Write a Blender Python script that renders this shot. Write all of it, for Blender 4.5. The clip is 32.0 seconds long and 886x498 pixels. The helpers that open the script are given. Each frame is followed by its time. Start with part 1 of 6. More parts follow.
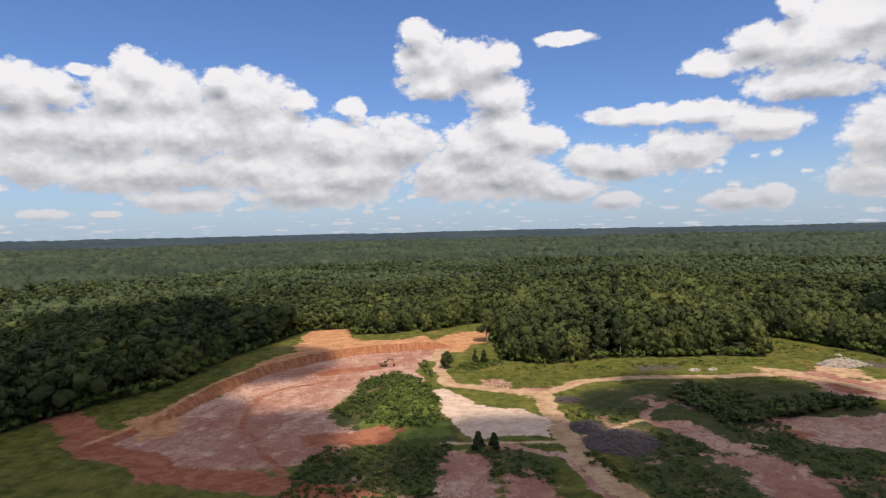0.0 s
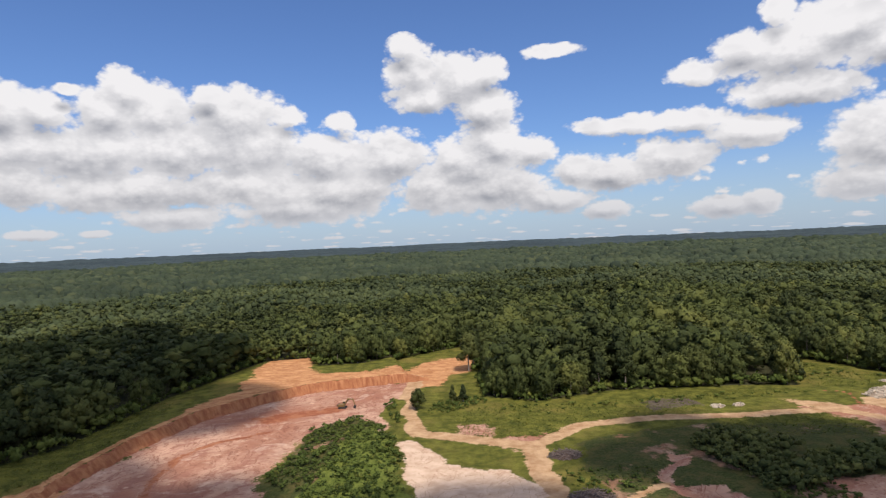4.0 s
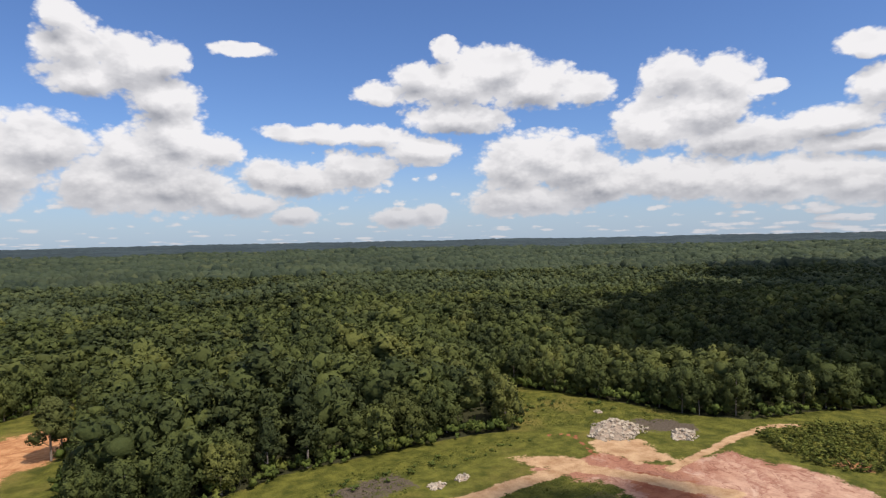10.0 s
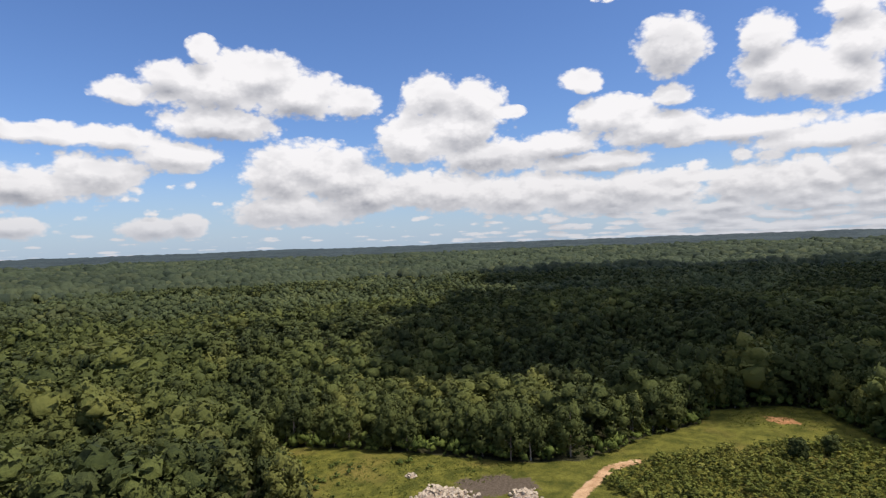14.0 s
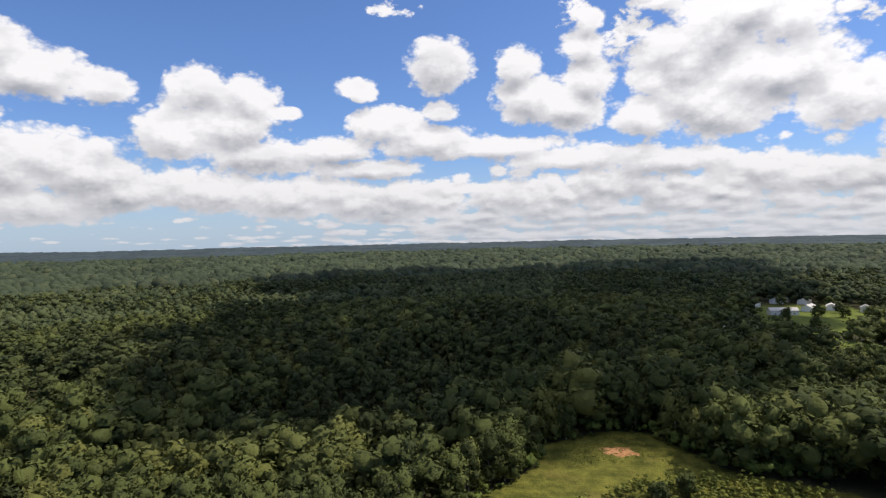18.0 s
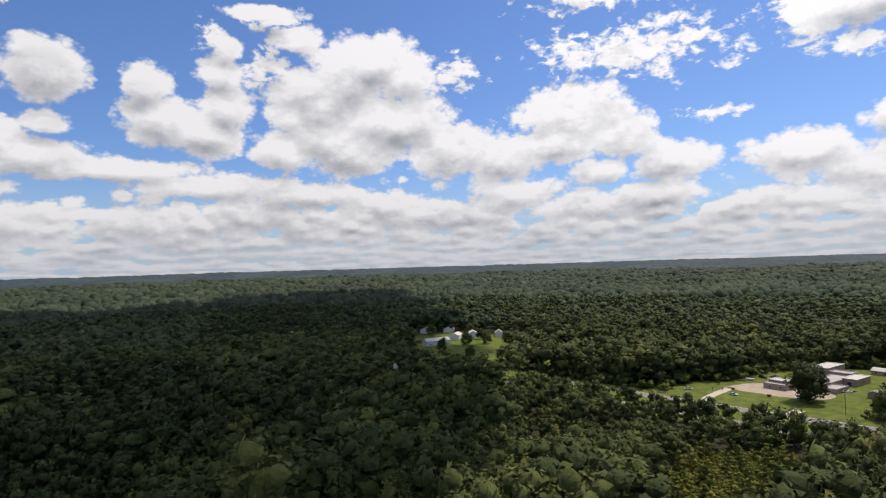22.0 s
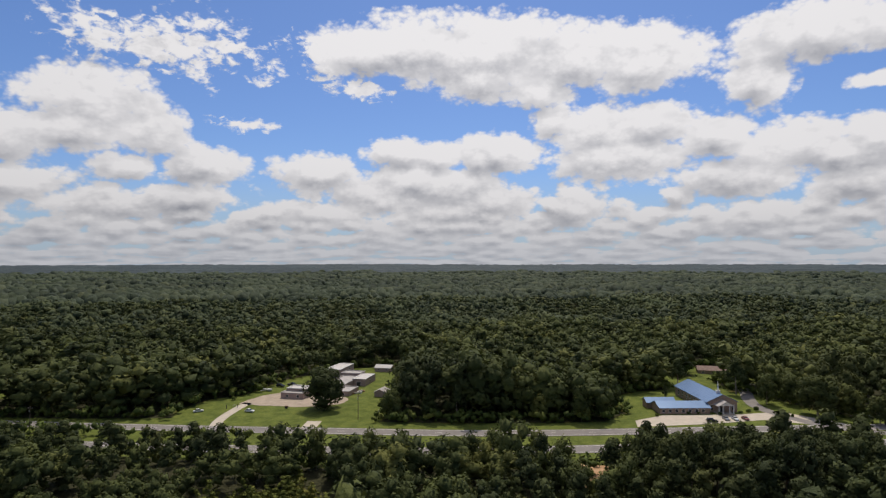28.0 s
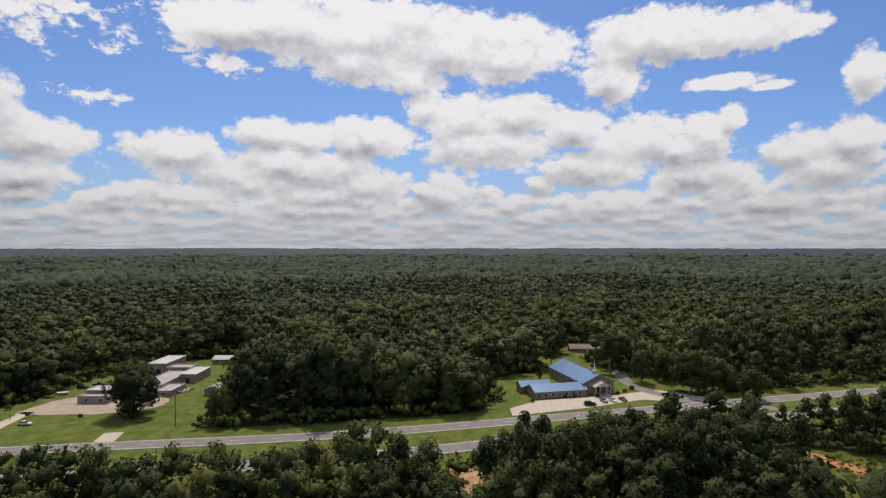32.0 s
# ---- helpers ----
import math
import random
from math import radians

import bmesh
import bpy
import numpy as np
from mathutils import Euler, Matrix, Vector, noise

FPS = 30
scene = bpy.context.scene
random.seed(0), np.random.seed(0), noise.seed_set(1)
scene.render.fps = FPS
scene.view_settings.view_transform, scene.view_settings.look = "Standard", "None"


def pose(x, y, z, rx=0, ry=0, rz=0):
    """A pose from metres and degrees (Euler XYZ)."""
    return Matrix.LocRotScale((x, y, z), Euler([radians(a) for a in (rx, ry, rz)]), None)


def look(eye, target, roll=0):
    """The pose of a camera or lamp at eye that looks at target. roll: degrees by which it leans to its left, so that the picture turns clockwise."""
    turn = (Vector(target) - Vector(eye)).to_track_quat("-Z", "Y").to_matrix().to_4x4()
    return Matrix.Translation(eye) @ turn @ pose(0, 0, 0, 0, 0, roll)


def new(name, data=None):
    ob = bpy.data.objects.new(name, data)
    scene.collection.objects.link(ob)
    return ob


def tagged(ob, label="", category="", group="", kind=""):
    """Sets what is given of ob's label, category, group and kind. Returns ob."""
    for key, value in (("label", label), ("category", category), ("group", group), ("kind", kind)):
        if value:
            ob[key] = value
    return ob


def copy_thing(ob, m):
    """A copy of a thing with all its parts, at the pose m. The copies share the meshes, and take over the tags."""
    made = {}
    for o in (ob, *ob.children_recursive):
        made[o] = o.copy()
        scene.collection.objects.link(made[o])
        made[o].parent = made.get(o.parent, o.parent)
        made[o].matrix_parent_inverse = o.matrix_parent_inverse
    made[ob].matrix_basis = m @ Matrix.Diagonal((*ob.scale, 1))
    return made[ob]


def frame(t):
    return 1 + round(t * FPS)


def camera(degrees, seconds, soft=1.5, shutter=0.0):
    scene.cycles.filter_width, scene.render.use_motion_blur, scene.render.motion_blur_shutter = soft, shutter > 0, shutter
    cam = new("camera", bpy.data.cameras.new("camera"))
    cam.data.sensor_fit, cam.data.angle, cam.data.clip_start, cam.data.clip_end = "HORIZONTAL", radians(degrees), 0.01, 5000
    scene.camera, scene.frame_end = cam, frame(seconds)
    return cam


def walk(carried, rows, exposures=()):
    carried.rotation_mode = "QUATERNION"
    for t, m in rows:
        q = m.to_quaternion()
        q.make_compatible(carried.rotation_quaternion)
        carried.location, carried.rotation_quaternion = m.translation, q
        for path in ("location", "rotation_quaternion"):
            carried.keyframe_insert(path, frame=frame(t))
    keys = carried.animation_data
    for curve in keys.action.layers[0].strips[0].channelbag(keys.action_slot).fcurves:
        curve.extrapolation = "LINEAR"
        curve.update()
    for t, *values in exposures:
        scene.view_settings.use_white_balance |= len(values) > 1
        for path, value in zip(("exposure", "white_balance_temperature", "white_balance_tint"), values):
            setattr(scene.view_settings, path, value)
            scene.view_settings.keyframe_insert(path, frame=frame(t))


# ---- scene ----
cam = camera(73.135, 32.0, soft=1.25)

# seconds, place (east, north, up), heading, pitch, roll in degrees
PATH = [
    (0, -0.00, 0.00, 77.65, -0.000, -1.940, -1.249),
    (0.5, 1.01, 6.37, 77.66, -0.091, -1.936, -1.383),
    (1, 2.34, 12.89, 77.71, -0.203, -1.752, -1.790),
    (1.5, 3.97, 19.56, 77.78, -0.344, -1.352, -2.166),
    (2, 5.71, 26.39, 77.90, -0.489, -1.171, -2.515),
    (2.5, 7.07, 33.26, 77.79, -0.628, -0.997, -2.417),
    (4.5, 13.16, 63.73, 76.78, 1.836, -0.789, -2.427),
    (5, 15.06, 71.84, 76.59, 3.350, -0.832, -2.345),
    (5.5, 17.26, 80.28, 76.49, 6.095, -0.937, -2.263),
    (6, 19.49, 88.94, 76.44, 9.054, -1.063, -2.169),
    (6.5, 21.73, 97.67, 76.47, 11.591, -1.073, -1.850),
    (7, 24.27, 106.03, 76.37, 14.055, -1.147, -1.852),
    (7.5, 27.00, 114.38, 76.28, 16.553, -1.175, -1.851),
    (8, 29.98, 122.91, 76.29, 19.423, -1.200, -1.680),
    (8.5, 33.30, 131.21, 76.17, 22.222, -1.199, -1.525),
    (9, 36.89, 139.17, 75.92, 25.019, -1.158, -1.615),
    (9.5, 40.41, 147.32, 75.66, 27.749, -1.152, -1.236),
    (10, 44.31, 155.55, 75.34, 30.097, -1.112, -1.189),
    (10.5, 48.59, 163.92, 74.96, 32.832, -1.097, -0.999),
    (11, 53.25, 172.20, 74.74, 35.950, -1.058, -0.952),
    (11.5, 58.10, 180.12, 74.70, 39.060, -1.009, -0.994),
    (12, 62.95, 187.57, 74.75, 41.561, -0.913, -1.255),
    (12.5, 67.93, 194.70, 74.81, 43.896, -0.896, -1.385),
    (13, 73.38, 201.43, 74.79, 46.770, -0.731, -1.935),
    (13.5, 79.00, 208.05, 74.65, 49.276, -0.773, -1.910),
    (14, 84.82, 214.12, 74.34, 51.910, -0.713, -2.072),
    (14.5, 90.37, 220.10, 73.99, 54.348, -0.774, -1.945),
    (16.5, 112.07, 240.45, 73.62, 63.608, -0.865, -0.966),
    (17, 118.38, 244.70, 73.85, 68.896, -0.847, -1.230),
    (17.5, 124.96, 248.77, 74.13, 71.859, -0.826, -1.246),
    (18, 132.16, 252.45, 74.50, 73.266, -0.806, -1.246),
    (18.5, 140.25, 255.79, 75.06, 76.709, -0.854, -1.280),
    (19, 149.32, 258.77, 75.71, 79.168, -0.523, -2.029),
    (19.5, 159.17, 262.20, 76.35, 83.540, -0.755, -1.614),
    (20, 169.33, 265.66, 76.86, 90.707, -0.512, -1.750),
    (20.5, 179.02, 268.59, 77.16, 95.735, -0.192, -1.803),
    (21, 187.60, 270.25, 77.13, 98.666, 0.221, -1.705),
    (21.5, 194.94, 270.18, 76.72, 103.561, 0.682, -1.612),
    (22, 201.13, 268.35, 76.15, 106.896, 1.383, -1.697),
    (22.5, 206.57, 265.64, 75.58, 108.215, 1.912, -1.142),
    (23, 211.38, 262.37, 74.99, 111.939, 2.400, -0.870),
    (23.5, 216.48, 259.33, 74.41, 117.207, 2.674, -0.696),
    (24, 221.39, 256.43, 73.90, 118.764, 2.827, -0.315),
    (24.5, 225.83, 253.61, 73.41, 119.926, 2.815, 0.010),
    (26.5, 236.29, 244.25, 72.87, 134.289, 1.986, 0.820),
    (27, 239.92, 238.49, 72.33, 138.230, 1.766, 0.735),
    (27.5, 243.46, 232.25, 71.73, 143.693, 1.521, 0.381),
    (28, 246.56, 225.82, 70.91, 150.083, 1.267, -0.036),
    (28.5, 249.51, 219.60, 69.98, 154.460, 0.961, -0.087),
    (29, 251.93, 213.71, 68.89, 157.096, 0.636, -0.054),
    (29.5, 253.80, 208.31, 67.74, 158.605, 0.430, 0.043),
    (30, 255.25, 203.11, 66.69, 159.716, 0.261, 0.108),
    (30.5, 256.49, 197.98, 65.85, 160.987, 0.089, 0.094),
    (31, 257.41, 193.06, 65.16, 161.607, -0.021, 0.075),
    (31.5, 258.31, 188.38, 64.60, 161.950, -0.120, 0.054),
    (32, 259.09, 183.68, 64.07, 162.251, -0.187, -0.018),
]


def flight(x, y, z, heading, pitch, roll):
    h, p = radians(heading), radians(pitch)
    way = Vector((math.sin(h) * math.cos(p), math.cos(h) * math.cos(p), math.sin(p)))
    return look((x, y, z), Vector((x, y, z)) + way, roll)


walk(cam, [(row[0], flight(*row[1:])) for row in PATH],
     exposures=[(s, e, 6500, 13) for s, e in ((0, -0.05), (9, -0.04), (14, 0.04), (20, 0.06), (23, -0.24), (27, -0.43), (29, -0.41), (32, -0.37))])

# ---------------------------------------------------------------- light
SUN_AZ, SUN_EL = 158.0, 58.0
sun = new("sun", bpy.data.lights.new("sun", "SUN"))
sun.data.energy, sun.data.angle, sun.data.color = 4.3, radians(0.53), (1.0, 0.925, 0.79)
SUN_WAY = Vector((math.sin(radians(SUN_AZ)) * math.cos(radians(SUN_EL)),
                  math.cos(radians(SUN_AZ)) * math.cos(radians(SUN_EL)), math.sin(radians(SUN_EL))))
sun.matrix_world = look(SUN_WAY * 3000, (0, 0, 0))


class Tree:
    """Short hand for node trees."""

    def __init__(self, nt):
        self.nt = nt

    def n(self, kind):
        return self.nt.nodes.new(kind)

    def put(self, sock, v):
        if isinstance(v, bpy.types.NodeSocket):
            self.nt.links.new(v, sock)
        elif v is not None:
            sock.default_value = v

    def m(self, op, a, b=None, c=None, clamp=False):
        node = self.n("ShaderNodeMath")
        node.operation, node.use_clamp = op, clamp
        for s, v in zip(node.inputs, (a, b, c)):
            self.put(s, v)
        return node.outputs[0]

    def v(self, op, a, b=None, c=None):
        node = self.n("ShaderNodeVectorMath")
        node.operation = op
        for s, v in zip(node.inputs, (a, b, c)):
            self.put(s, v)
        return node.outputs["Value" if op in ("DOT_PRODUCT", "LENGTH", "DISTANCE") else "Vector"]

    def ramp(self, x, lo, hi, a=0.0, b=1.0, smooth=True):
        node = self.n("ShaderNodeMapRange")
        node.interpolation_type = "SMOOTHSTEP" if smooth else "LINEAR"
        for s, v in zip(node.inputs, (x, lo, hi, a, b)):
            self.put(s, v)
        return node.outputs[0]

    def mix(self, f, a, b, blend="MIX"):
        node = self.n("ShaderNodeMix")
        node.data_type, node.blend_type = "RGBA", blend
        self.put(node.inputs[0], f)
        self.put(node.inputs[6], (*a, 1) if isinstance(a, tuple) else a)
        self.put(node.inputs[7], (*b, 1) if isinstance(b, tuple) else b)
        return node.outputs[2]

    def noise(self, vec, scale, detail=4.0, rough=0.55, dim="3D", distort=0.0):
        node = self.n("ShaderNodeTexNoise")
        node.noise_dimensions = dim
        self.put(node.inputs["Vector"], vec)
        for k, v in (("Scale", scale), ("Detail", detail), ("Roughness", rough), ("Distortion", distort)):
            self.put(node.inputs[k], v)
        return node.outputs[0]

    def voro(self, vec, scale, out="Distance", feature="F1", dim="3D"):
        node = self.n("ShaderNodeTexVoronoi")
        node.feature, node.voronoi_dimensions = feature, dim
        self.put(node.inputs["Vector"], vec)
        self.put(node.inputs["Scale"], scale)
        return node.outputs[out]


# sky: blue air with banks of cumulus. A cloud is a few soft lobes: azimuth, height, half width, half height in degrees
LOBES = []


def lobe(az, el, w, h):
    LOBES.append((az, el, w, h))


# the tall tower and the bank to the north west
lobe(-2.1, 17.9, 1.5, 1.1), lobe(-0.9, 15.7, 2.7, 2.2), lobe(3.1, 14.9, 3.2, 2.2), lobe(5.7, 15.7, 1.7, 1.4), lobe(-0.5, 13.5, 3.2, 1.4), lobe(5.4, 12.0, 2.7, 2.3)
lobe(6.4, 8.9, 2.9, 2.6), lobe(3.7, 7.2, 4.0, 2.6), lobe(9.6, 8.2, 2.0, 1.6), lobe(5.2, 4.7, 5.9, 2.2), lobe(0.4, 5.1, 3.2, 2.4), lobe(11.6, 3.3, 2.9, 1.1)
lobe(-26.5, 13.8, 1.7, 1.8), lobe(-27.9, 11.9, 2.5, 2.0), lobe(-24.2, 12.2, 3.1, 2.1), lobe(-19.8, 13.5, 1.5, 1.0), lobe(-17.7, 11.9, 3.9, 2.4), lobe(-13.2, 11.9, 1.5, 0.9)
lobe(-32.5, 11.5, 2.1, 1.7), lobe(-35.1, 11.2, 1.8, 2.1), lobe(-34.1, 8.7, 3.3, 2.4), lobe(-29.1, 8.4, 4.5, 2.5), lobe(-23.0, 8.9, 5.0, 2.7), lobe(-16.3, 8.9, 4.5, 2.8)
lobe(-9.9, 8.2, 3.7, 2.3), lobe(-3.8, 8.0, 3.5, 2.4), lobe(-34.2, 5.7, 3.0, 1.5), lobe(-26.7, 5.4, 6.5, 1.9), lobe(-17.4, 5.6, 6.4, 2.0), lobe(-8.7, 5.2, 5.8, 2.2)
lobe(-23.2, 3.0, 3.7, 1.0), lobe(-11.9, 3.4, 5.7, 1.3), lobe(-8.5, 11.5, 1.3, 0.8), lobe(-30.9, 13.4, 1.0, 0.5), lobe(-33.6, 1.8, 1.6, 0.4), lobe(-29.3, 1.8, 1.2, 0.3)
# spread cumulus to the north east
lobe(11.8, 16.8, 2.5, 0.6), lobe(34.9, 15.4, 4.3, 2.1), lobe(31.7, 14.3, 5.3, 2.1), lobe(28.2, 15.3, 2.5, 1.2), lobe(30.7, 17.2, 1.3, 1.1), lobe(38.7, 13.8, 4.6, 1.9)
lobe(43.8, 13.2, 2.4, 1.4), lobe(24.3, 13.5, 2.3, 1.0), lobe(31.6, 11.1, 4.8, 1.4), lobe(18.2, 9.8, 4.9, 0.8), lobe(23.2, 9.7, 3.8, 1.0), lobe(28.4, 8.4, 3.2, 1.3)
lobe(13.8, 5.9, 2.3, 1.4), lobe(17.1, 5.5, 3.9, 1.7), lobe(22.1, 6.6, 3.3, 1.8), lobe(26.1, 1.9, 2.4, 0.9), lobe(29.0, 2.2, 1.6, 0.9), lobe(16.3, 2.2, 2.0, 0.8)
lobe(51.5, 13.6, 2.5, 2.0), lobe(55.7, 13.0, 2.3, 2.0), lobe(53.2, 10.8, 4.7, 2.7), lobe(49.2, 9.5, 3.1, 2.1), lobe(56.6, 8.0, 4.3, 1.7), lobe(58.1, 11.9, 1.8, 0.6)
lobe(39.7, 7.4, 5.1, 2.1), lobe(36.9, 6.3, 3.2, 1.9), lobe(43.4, 6.1, 4.0, 2.0), lobe(38.5, 3.2, 5.9, 1.3), lobe(45.2, 4.5, 3.7, 1.5), lobe(65.1, 14.4, 1.6, 0.9)
lobe(67.8, 10.8, 2.9, 1.4), lobe(70.5, 10.4, 2.4, 1.6), lobe(62.9, 8.6, 2.6, 1.1), lobe(66.2, 6.9, 4.8, 0.9), lobe(52.7, 4.7, 5.4, 1.6), lobe(58.9, 3.9, 4.6, 1.5)
lobe(65.4, 3.6, 4.9, 1.4), lobe(70.1, 4.2, 3.0, 1.6)
# east
lobe(73.4, 16.2, 2.9, 2.2), lobe(65.9, 14.1, 1.5, 0.9), lobe(67.9, 10.9, 2.7, 1.6), lobe(73.3, 12.1, 1.7, 0.9), lobe(64.0, 8.5, 2.7, 1.2), lobe(71.6, 9.4, 5.1, 1.4)
lobe(78.0, 8.7, 7.3, 0.9), lobe(86.2, 7.5, 6.9, 1.1), lobe(95.0, 6.7, 5.7, 1.1), lobe(80.8, 15.7, 2.1, 1.8), lobe(81.8, 13.2, 3.0, 2.2), lobe(85.5, 12.1, 3.3, 1.9)
lobe(87.3, 14.3, 2.4, 1.7), lobe(86.8, 17.3, 2.0, 1.3), lobe(87.4, 19.3, 1.3, 1.1), lobe(94.3, 16.3, 3.1, 1.9), lobe(98.1, 16.8, 3.3, 2.1), lobe(100.9, 13.7, 3.5, 1.9)
lobe(92.9, 14.0, 2.5, 1.7), lobe(96.4, 11.7, 4.0, 1.9), lobe(91.9, 10.2, 2.2, 1.1), lobe(99.3, 10.0, 3.1, 1.4), lobe(51.5, 5.0, 6.9, 1.8), lobe(61.8, 4.5, 5.3, 1.6)
lobe(70.4, 3.9, 5.9, 1.4), lobe(80.5, 4.0, 6.2, 1.4), lobe(89.3, 4.7, 2.9, 1.3), lobe(93.9, 3.8, 2.6, 1.1)
# south east
lobe(100.1, 18.7, 5.1, 2.5), lobe(103.9, 17.5, 3.0, 2.3), lobe(95.6, 14.9, 4.1, 2.8), lobe(102.6, 13.2, 5.4, 2.8), lobe(91.9, 10.9, 2.5, 1.8), lobe(98.0, 10.8, 4.6, 2.1)
lobe(108.4, 10.8, 5.0, 2.4), lobe(112.8, 9.5, 3.8, 2.0), lobe(90.8, 22.5, 3.4, 0.6), lobe(93.7, 20.6, 2.4, 1.2), lobe(119.6, 13.3, 5.0, 2.6), lobe(123.9, 11.5, 2.7, 2.2)
lobe(118.1, 11.1, 4.1, 1.8), lobe(113.5, 6.2, 3.8, 1.4), lobe(126.6, 5.6, 4.0, 1.2), lobe(121.9, 8.1, 2.6, 1.1), lobe(88.9, 4.7, 4.6, 1.6), lobe(94.5, 3.1, 3.0, 1.0)
lobe(82.4, 2.7, 3.0, 1.1), lobe(67.8, 3.3, 5.6, 1.4), lobe(74.2, 4.8, 2.7, 0.9), lobe(105.1, 4.8, 5.9, 1.4)
# the high sheet and the heaps under it
lobe(147.5, 20.0, 6.8, 2.6), lobe(153.4, 17.3, 4.3, 2.2), lobe(142.1, 19.5, 4.2, 2.1), lobe(128.3, 8.5, 3.5, 1.7), lobe(138.0, 8.3, 4.1, 1.7), lobe(113.7, 6.6, 4.2, 1.4)
lobe(145.9, 10.2, 3.3, 1.4), lobe(149.7, 10.0, 2.3, 1.3), lobe(153.6, 10.1, 2.1, 1.8), lobe(147.1, 7.9, 4.4, 1.7), lobe(152.3, 7.0, 4.0, 2.1), lobe(150.7, 4.7, 3.7, 1.4)
lobe(144.5, 5.8, 2.2, 1.3), lobe(94.1, 3.6, 2.6, 0.9), lobe(101.2, 5.7, 4.7, 1.3), lobe(108.9, 4.4, 5.8, 1.2), lobe(120.7, 4.9, 5.1, 1.2), lobe(137.9, 4.5, 5.8, 1.1)
# south
lobe(153.8, 19.5, 8.7, 3.0), lobe(162.4, 18.6, 7.5, 2.7), lobe(144.0, 19.6, 5.9, 2.1), lobe(168.9, 18.0, 5.8, 2.7), lobe(159.5, 15.8, 3.6, 1.3), lobe(178.2, 15.7, 2.5, 2.9)
lobe(182.1, 18.4, 5.7, 2.1), lobe(188.9, 18.0, 4.7, 1.7), lobe(193.4, 17.6, 1.8, 0.9), lobe(187.2, 14.0, 3.2, 0.6), lobe(191.0, 13.3, 1.6, 0.4), lobe(197.6, 13.4, 1.3, 2.0)
lobe(155.4, 10.3, 3.5, 1.9), lobe(165.2, 12.1, 5.4, 2.2), lobe(160.8, 13.2, 2.0, 1.3), lobe(169.5, 12.3, 3.5, 1.9), lobe(174.7, 11.1, 2.9, 1.9), lobe(166.8, 9.5, 6.4, 2.1)
lobe(180.7, 9.5, 4.2, 2.1), lobe(186.1, 10.1, 2.2, 1.5), lobe(188.0, 11.1, 1.1, 1.0), lobe(184.0, 8.6, 4.0, 1.8), lobe(193.0, 8.0, 2.4, 1.7), lobe(196.8, 8.3, 2.1, 2.0)
lobe(195.0, 6.3, 3.6, 1.6), lobe(177.2, 7.2, 5.3, 1.6), lobe(185.4, 6.4, 4.3, 1.5), lobe(143.1, 6.5, 4.2, 1.8), lobe(149.6, 7.2, 4.9, 2.0), lobe(154.4, 5.7, 4.5, 1.9)
lobe(162.7, 5.0, 2.8, 1.8), lobe(151.7, 3.5, 7.8, 0.9), lobe(178.2, 3.8, 6.0, 1.3), lobe(191.8, 3.6, 5.7, 1.2)


